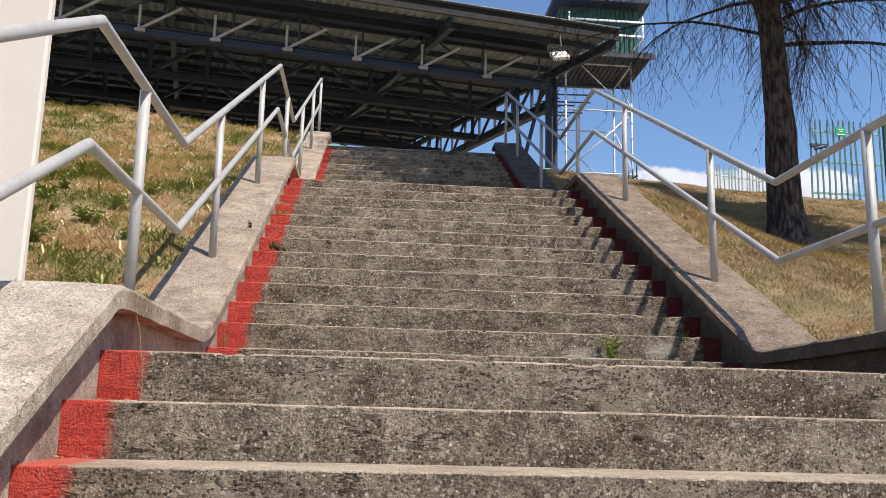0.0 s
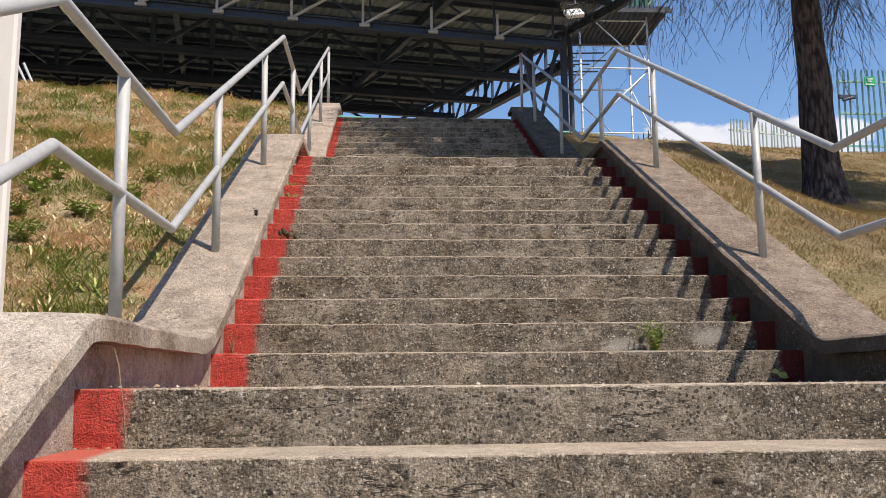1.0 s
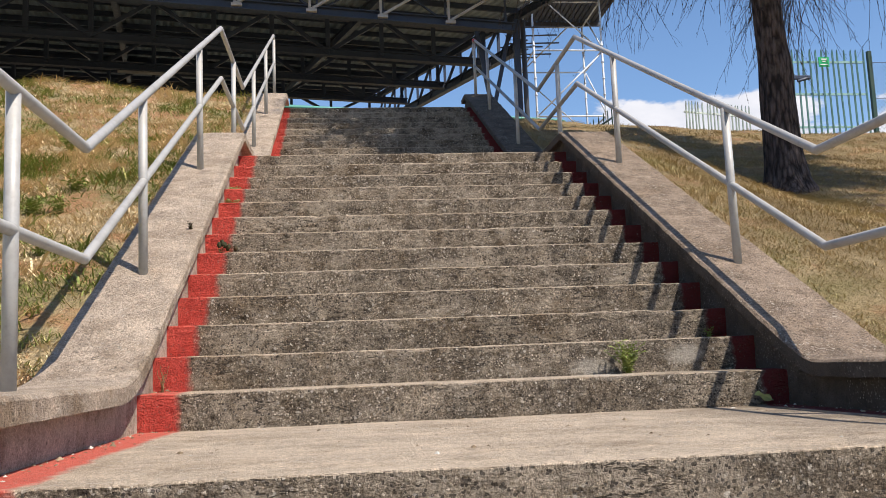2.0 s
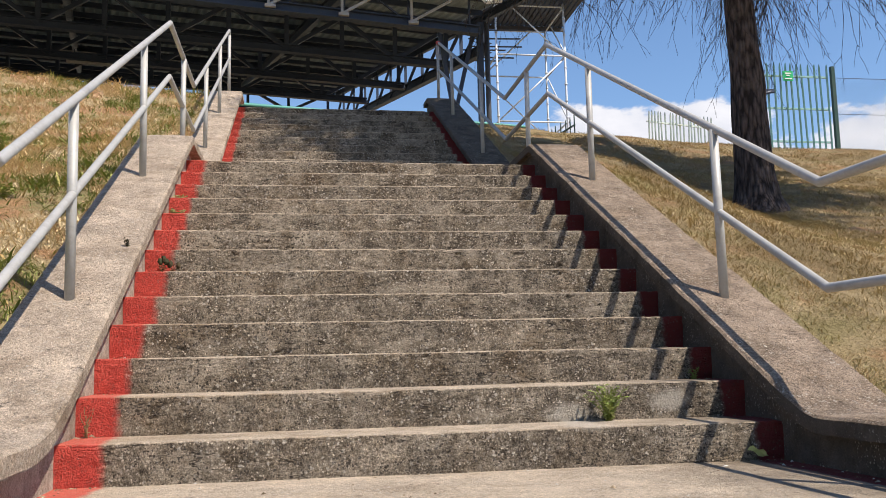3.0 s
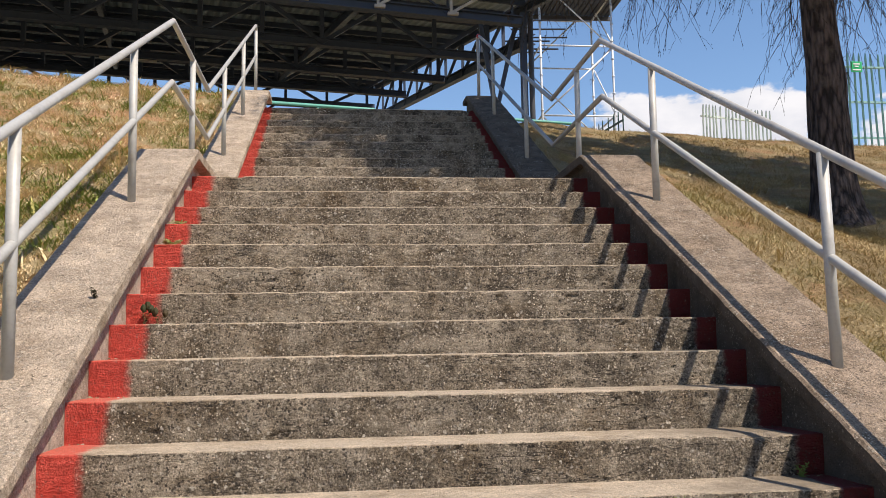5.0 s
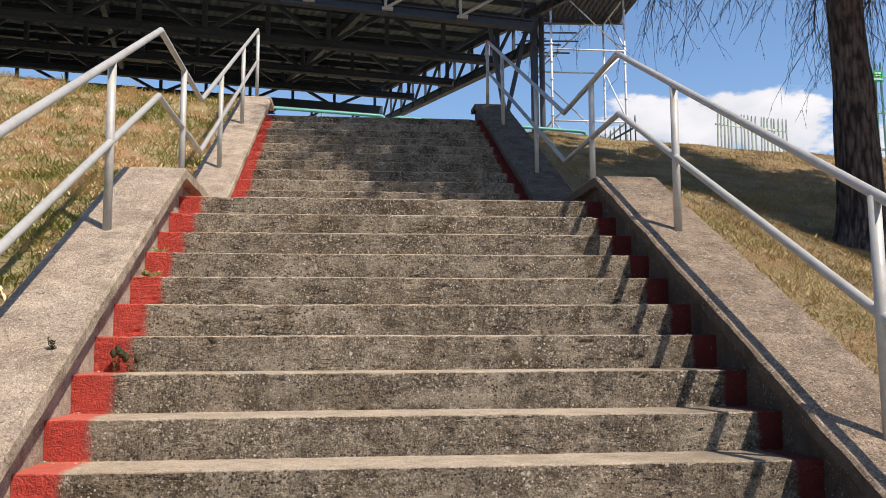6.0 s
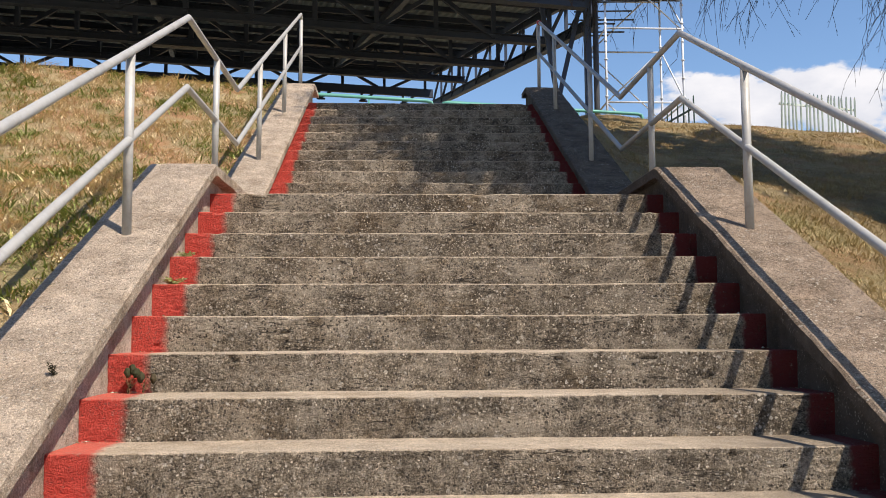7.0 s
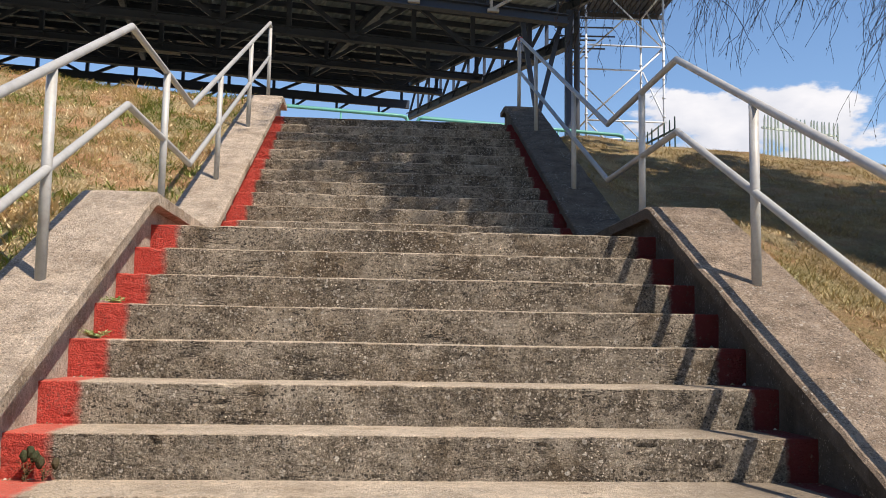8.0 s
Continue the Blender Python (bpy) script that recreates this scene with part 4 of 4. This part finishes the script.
palisade("palisade_fence", "dark steel palisade fence running back beside the scaffold", (6.15, 16.9, 0), (5.75, 20.0, 0), 4.5, 1.92, 12, DEEP_GREEN, (), 9)


def chainlink(x0, x1, y, z0, z1):
    t = thing("chain_link_fence", "thin grey chain-link fence beside the gate post", "fence")
    bm = bmesh.new()
    s = 0.09
    n = int((x1 - x0) / s)
    h = z1 - z0
    for i in range(-int(h / s), n):
        for d in (1, -1):
            xa = x0 + i * s
            a, b = (xa, z0), (xa + h, z1)
            if d < 0:
                a, b = (xa, z1), (xa + h, z0)
            ta = max(0.0, (x0 - a[0]) / (b[0] - a[0]))
            tb = min(1.0, (x1 - a[0]) / (b[0] - a[0]))
            if tb > ta:
                p = lambda q: (a[0] + (b[0] - a[0]) * q, y, a[1] + (b[1] - a[1]) * q)
                bar(bm, p(ta), p(tb), 0.0025, 0.0025)
    part("mesh", bm, GREY_STEEL, t)
    for z in (z1, z0 + h * 0.5):
        bm = bmesh.new()
        bar(bm, (x0, y, z), (x1, y, z), 0.008, 0.008)
        part("wire", bm, GREY_STEEL, t)
    bm = bmesh.new()
    tube(bm, [(x1, y, z0 - 0.2), (x1, y, z1 + 0.1)], 0.03, 8)
    part("post", bm, GREY_STEEL, t)


chainlink(10.2, 13.2, 12.5, 4.5, 6.0)


# ---- white wall beside the first landing ----
panel = thing("white_wall", "tall white rendered end wall standing beside the stairs", "wall", kind="structure")
bm = bmesh.new()
box(bm, (-5.2, -0.62, -0.4), (-2.14, -0.56, 4.2), None, 0.012)
part("wall_body", bm, WHITE, panel)
notice = thing("wall_sign", "white sign board fixed on the white wall", "sign")
bm = bmesh.new()
box(bm, (-2.95, -0.66, 0.88), (-2.36, -0.63, 1.22), None, 0.005)
part("board", bm, SIGN_WHITE, notice)


# ---- tree ----
def tree(base, seed):
    rg = random.Random(seed)
    t = thing("tree", "dark-barked tree with drooping wispy branches on the grass bank", "tree", at=base)
    t.location = (0, 0, 0)
    bm = bmesh.new()
    bx, by, bz = base
    spine = [(0.0, 0.34), (0.12, 0.28), (0.3, 0.235), (0.6, 0.212), (1.0, 0.192), (1.5, 0.18), (2.1, 0.165), (3.0, 0.15), (4.6, 0.14), (6.4, 0.12), (8.6, 0.085), (10.6, 0.05), (11.8, 0.02)]
    axis_at = lambda h: Vector((bx + 0.05 - 0.048 * h + 0.06 * math.sin(h * 0.8), by + 0.05 * math.sin(h * 0.6 + 1), bz - 0.15 + h))
    n = 26
    rings = []
    dense = []
    for (ha, ra), (hb, rb) in zip(spine, spine[1:]):
        m = max(1, int((hb - ha) / 0.12))
        dense += [(ha + (hb - ha) * i / m, ra + (rb - ra) * i / m) for i in range(m)]
    dense.append(spine[-1])
    for h, r in dense:
        c = axis_at(h)
        ring = []
        for j in range(n):
            q = 2 * math.pi * j / n
            f = 1 + 0.10 * noise.noise(Vector((math.cos(q) * 2.2, math.sin(q) * 2.2, h * 1.2))) + 0.07 * noise.noise(Vector((math.cos(q) * 7, math.sin(q) * 7, h * 2.5)))
            if h < 0.6:
                f += 0.28 * (0.6 - h) / 0.6 * max(0, math.sin(q * 3 + 1.0))
                f += 0.45 * ((0.6 - h) / 0.6) ** 1.5 * max(0, math.cos(q + 0.5))
            if 1.2 < h < 1.9:
                f += 0.16 * math.exp(-((h - 1.55) / 0.18) ** 2) * max(0, math.cos(q - 0.3))
            ring.append(bm.verts.new(c + Vector((math.cos(q), math.sin(q), 0)) * r * f))
        rings.append(ring)
    for a, b in zip(rings, rings[1:]):
        for j in range(n):
            bm.faces.new((a[j], a[(j + 1) % n], b[(j + 1) % n], b[j]))
    bm.faces.new(rings[-1])
    part("trunk", bm, BARK, t, smooth=True)
    needles_v, needles_f = [], []

    def clump(p, d, size, wide=0.11):
        for _ in range(3):
            a = (d * 1.6 + Vector((rg.gauss(0, 0.7), rg.gauss(0, 0.7), rg.gauss(-0.3, 0.6)))).normalized() * size * rg.uniform(0.5, 1.2)
            s = Vector((rg.gauss(0, 1), rg.gauss(0, 1), rg.gauss(0, 1))).cross(a).normalized() * size * wide
            i = len(needles_v)
            needles_v.extend([tuple(p - s), tuple(p + s), tuple(p + a)])
            needles_f.append((i, i + 1, i + 2))

    twig_bm = bmesh.new()
    for k in range(204):
        h = 2.7 + (min(k, 104) / 104) ** 0.9 * 8.6
        az = k * 2.399 + rg.uniform(-0.4, 0.4)
        if k >= 104:    # limbs added out of view to throw shade on the bank
            h = 5.2 + 3.0 * ((k - 104) * 0.618 % 1.0)
            az = -1.9 + 2.2 * ((k - 104) * 0.382 % 1.0)
        if k >= 128:    # further unseen limbs added to shade the open bank
            h = 5.0 + 4.5 * ((k - 128) * 0.618 % 1.0)
            az = -0.7 + 1.7 * ((k - 128) * 0.382 % 1.0)
        if k >= 176:    # low limbs, also unseen, added to shade the ground by the coping
            h = 4.2 + 2.3 * ((k - 176) * 0.618 % 1.0)
            az = -1.15 + 0.95 * ((k - 176) * 0.382 % 1.0)
        reach = rg.uniform(3.6, 4.9) if k >= 176 else rg.uniform(3.2, 4.7) if k >= 104 else rg.uniform(2.2, 3.5) * (1.0 - 0.09 * max(0, h - 8.0)) * (1.12 if h > 4.4 else 0.95)
        if h > 4.2 and math.cos(az) < -0.2:
            reach *= 0.60
        p = axis_at(h)
        r0 = 0.022 + 0.012 * rg.random() + 0.012 * (h > 4.2)
        pts = [p.copy()]
        d = Vector((math.cos(az), math.sin(az), rg.uniform(0.0, 0.35))).normalized()
        m = 9
        for i in range(m):
            d = (d + Vector((rg.gauss(0, 0.12), rg.gauss(0, 0.12), -0.06 + rg.gauss(0, 0.07)))).normalized()
            p = p + d * reach / m
            pts.append(p.copy())
        bm = bmesh.new()
        tube(bm, pts, r0, 5, 0.005)
        part("limb", bm, BARK, t, smooth=True)
        for i in range(2 if h < 4.4 else 1, m + 1):
            for _ in range(rg.randint(4, 6)):
                q = pts[i].lerp(pts[i - 1], rg.random())
                dd = Vector((d.x * 0.4 + rg.gauss(0, 0.5), d.y * 0.4 + rg.gauss(0, 0.5), -0.45)).normalized()
                L = rg.uniform(0.35, 1.25)
                tp = [q.copy()]
                for s in range(6):
                    dd = (dd + Vector((rg.gauss(0, 0.14), rg.gauss(0, 0.14), -0.2))).normalized()
                    q = q + dd * L / 6
                    tp.append(q.copy())
                    if rg.random() < 0.8:   # thin where the camera sees it, dense above its view to cast shade
                        low = 5.0 if k >= 176 else 5.7 + 0.5 * max(0.0, q.y - 6.0)
                        dense = min(1.0, max(0.0, (q.z - low) / 0.6))
                        airy = min(1.0, max(0.0, (q.z - 7.2) / 1.0)) * min(1.0, max(0.0, (5.7 - q.x) / 1.3)) * dense
                        high = min(1.0, max(0.0, (q.z - 6.8) / 0.8)) * dense
                        for _ in range(1 + int(4.2 * dense - 4.0 * airy)):
                            o = Vector((rg.gauss(0, 0.10), rg.gauss(0, 0.10), rg.gauss(0, 0.06))) * dense
                            clump(q + o - dd * L * rg.random() / 6, dd, rg.uniform(0.035, 0.08) * (0.62 + 1.6 * dense + 0.9 * high - 0.9 * airy), 0.07 + 0.18 * high - 0.10 * airy)
                    if rg.random() < 0.4:
                        e = (dd + Vector((rg.gauss(0, 0.6), rg.gauss(0, 0.6), -0.3))).normalized()
                        tube(twig_bm, [q, q + e * 0.10, q + e * 0.2 + Vector((0, 0, -0.05))], 0.0028, 3, 0.0016, cap=False)
                        clump(q + e * 0.18, e, 0.035, 0.06)
                tube(twig_bm, tp, 0.0042, 3, 0.0018, cap=False)
    part("twig_spray", twig_bm, BARK, t)["kind"] = "stuff"
    crown = mesh_object("crown", needles_v, needles_f, NEEDLE, t)
    crown["kind"] = "stuff"
    return t


tree((4.43, 5.4, 2.02), 11)


# ---- weeds, litter ----
def sprig(name, label, base, seed, stems, height, spread, leaf, mat, heads=0, head_mat=None, group="weeds on the steps"):
    """A small rooted weed: curved stems with narrow leaves, some with seed heads."""
    rg = random.Random(seed)
    t = thing(name, label, "weed", group)
    b = Vector(base)
    vs, fs = [], []
    stem = bmesh.new()
    for k in range(stems):
        az = rg.uniform(0, 6.283)
        out = rg.uniform(0.2, 1.0) * spread
        h = height * rg.uniform(0.55, 1.0)
        pts = []
        for i in range(6):
            q = i / 5
            pts.append(b + Vector((math.cos(az) * out * q ** 1.5 + rg.gauss(0, 0.003), -abs(math.sin(az)) * out * q ** 1.5 + rg.gauss(0, 0.003), h * q)))
        tube(stem, pts, 0.0022, 4, 0.0009, cap=False)
        for i in range(1, 6):
            for _ in range(3):
                p = pts[i].lerp(pts[i - 1], rg.random())
                a = rg.uniform(0, 6.283)
                d = Vector((math.cos(a), math.sin(a), rg.uniform(0.0, 0.9))).normalized() * leaf * rg.uniform(0.5, 1.2)
                w = d.cross(Vector((rg.gauss(0, 0.4), rg.gauss(0, 0.4), 1))).normalized() * leaf * 0.17
                i0 = len(vs)
                mid = p + d * 0.5
                vs += [tuple(p), tuple(mid + w), tuple(p + d + Vector((0, 0, -0.15 * leaf))), tuple(mid - w)]
                fs.append((i0, i0 + 1, i0 + 2, i0 + 3))
        if k < heads:
            hb = bmesh.new()
            bmesh.ops.create_icosphere(hb, subdivisions=2, radius=0.014)
            for v in hb.verts:
                v.co = Vector((v.co.x, v.co.y, v.co.z * 1.5)) * (1 + 0.35 * noise.noise(v.co * 190 + Vector((k, seed, 0)))) + pts[-1]
            part("seed_head", hb, head_mat, t)
    part("stem", stem, DEADWEED if heads else mat, t)
    if vs:
        mesh_object("foliage", vs, fs, mat, t)["kind"] = "stuff"
    return t


sprig("weed", "green feathery weed growing from the joint of a step", (0.88, 0.280, 0.165), 1, 26, 0.175, 0.12, 0.032, WEED)
sprig("weed", "dark withered weed with round seed heads against the red paint", (-1.285, 1.885, 0.99), 2, 6, 0.115, 0.06, 0.016, DARKLEAF, 4, DARKLEAF)
sprig("weed", "dark withered weed with round seed heads against the red paint", (-1.225, 1.89, 0.99), 3, 4, 0.10, 0.05, 0.016, DARKLEAF, 3, DARKLEAF)
sprig("weed", "thin dry grass at the corner of a step", (-1.335, 0.29, 0.165), 4, 7, 0.13, 0.04, 0.012, DEADWEED)
sprig("weed", "small dark weed in a crack of the coping", (-1.375, 1.30, 1.09), 5, 4, 0.05, 0.03, 0.018, DARKLEAF)
sprig("weed", "small dry plant on a shaded upper step", (-1.22, 7.92, Z2 + 7 * R3), 6, 8, 0.07, 0.08, 0.03, DARKLEAF)
sprig("weed", "pale dry grass at the foot of the upper flight", (1.22, 5.65, Z2), 7, 7, 0.26, 0.10, 0.02, DEADWEED)
sprig("weed", "pale dry grass at the foot of the upper flight", (0.95, 5.66, Z2), 8, 5, 0.2, 0.08, 0.02, DEADWEED)
sprig("weed", "pale dry grass at the foot of the upper flight", (-0.6, 5.66, Z2), 9, 4, 0.12, 0.05, 0.02, DEADWEED)
sprig("weed", "tall green grass beside the landing coping", (-1.80, 4.95, 2.22), 10, 14, 0.30, 0.12, 0.05, WEED)
sprig("weed", "tall green grass beside the landing coping", (-1.82, 5.25, 2.25), 12, 12, 0.26, 0.12, 0.05, WEED)
sprig("weed", "small green weed at the end of a shaded step", (1.44, 0.60, 0.33), 13, 5, 0.06, 0.05, 0.02, WEED)

sprig("weed", "yellowed low weed on a red-painted step end", (-1.31, 8.3 * T, 9 * R), 14, 9, 0.035, 0.10, 0.034, PALE_LEAF)
sprig("weed", "yellowed low weed on a red-painted step end", (-1.32, 9.3 * T, 10 * R), 15, 7, 0.030, 0.09, 0.030, PALE_LEAF)

rw = random.Random(77)
for i in range(26):
    x, y = -2.95 + rw.gauss(0, 0.42), 1.9 + rw.gauss(0, 0.75)
    if x < -1.85:
        sprig("weed", "leafy green weed among dry grass on the bank", (x, y, ground_z(x, y) - 0.01), 100 + i, rw.randint(7, 12), rw.uniform(0.08, 0.16), 0.13, rw.uniform(0.035, 0.055), WEED, group="weeds on the bank")

straw = thing("straw", "bent dry straw hanging over the edge of the landing", "straw")
bm = bmesh.new()
tube(bm, [(-1.310, -1.93, 0.0), (-1.285, -1.955, 0.07), (-1.265, -1.96, 0.105), (-1.250, -1.965, 0.06), (-1.232, -1.965, -0.06), (-1.225, -1.96, -0.16)], 0.0014, 5, 0.0010)
part("stalk", bm, DEADWEED, straw, smooth=True)

leaf = thing("fallen_leaf", "pale green fallen leaf lying at the foot of the stairs", "leaf")
bm = bmesh.new()
rim = [bm.verts.new((1.405 + 0.042 * math.cos(q) * (1 + 0.2 * math.sin(3 * q)), -0.06 + 0.022 * math.sin(q), 0.045 + 0.022 * math.cos(q + 2.6) + 0.006 * math.sin(4 * q))) for q in np.arange(0, 6.2, 0.45)]
mid = bm.verts.new((1.405, -0.06, 0.05))
for a, b in zip(rim, rim[1:] + rim[:1]):
    bm.faces.new((mid, a, b))
part("blade", bm, PALE_LEAF, leaf)


def litter(seed):
    """Grit, crumbs and dry leaf scraps in the corners of the steps and along the landing walls."""
    rg = random.Random(seed)
    vs, fs = [], []
    spots = []
    for y, z, depth, _ in steps:
        n = 26 if depth < 0.5 else 60
        for _ in range(n):
            side = rg.random()
            if side < 0.4:
                x = X0 + abs(rg.gauss(0, 0.07))
            elif side < 0.7:
                x = X1 - abs(rg.gauss(0, 0.10))
            else:
                x = rg.uniform(X0, X1)
            spots.append((x, y + depth - abs(rg.gauss(0, 0.018)) - 0.006, z))
        if depth > 0.5:
            for _ in range(120):
                spots.append((X0 + abs(rg.gauss(0, 0.05)) if rg.random() < 0.5 else X1 - abs(rg.gauss(0, 0.06)), rg.uniform(y + 0.05, y + depth - 0.02), z))
            for _ in range(90):
                spots.append((rg.uniform(X0, X1), rg.uniform(y + 0.05, y + depth), z))
    for x, y, z in spots:
        if not X0 + 0.004 < x < X1 - 0.004:
            continue
        r = rg.uniform(0.002, 0.007) if rg.random() < 0.85 else rg.uniform(0.007, 0.015)
        i = len(vs)
        for k in range(4):
            q = k * 1.5708 + rg.uniform(-0.5, 0.5)
            vs.append((x + r * math.cos(q), y + r * math.sin(q) * 0.7, z + 0.003 + rg.uniform(0, r * 0.4)))
        vs.append((x, y, z + 0.003 + r * rg.uniform(0.5, 1.1)))
        fs += [(i, i + 1, i + 4), (i + 1, i + 2, i + 4), (i + 2, i + 3, i + 4), (i + 3, i, i + 4)]
    ob = mesh_object("litter", vs, fs, LITTER)
    return tagged(ob, "grit and dry leaf scraps in the step corners", "litter", kind="stuff")


litter(21)

# pale poles on the brow
for xa, za, xb, zb in ((-6.99, 5.65, -6.5, 5.16), (-6.86, 5.63, -6.4, 5.16)):
    prop = thing("pole", "thin pale leaning pole on the brow of the bank", "pole", "poles on the brow")
    bm = bmesh.new()
    tube(bm, [(xa, 11.0, za), (xb, 11.0, zb - 0.5)], 0.022, 8)
    part("tube", bm, PALE_STEEL, prop, smooth=True)
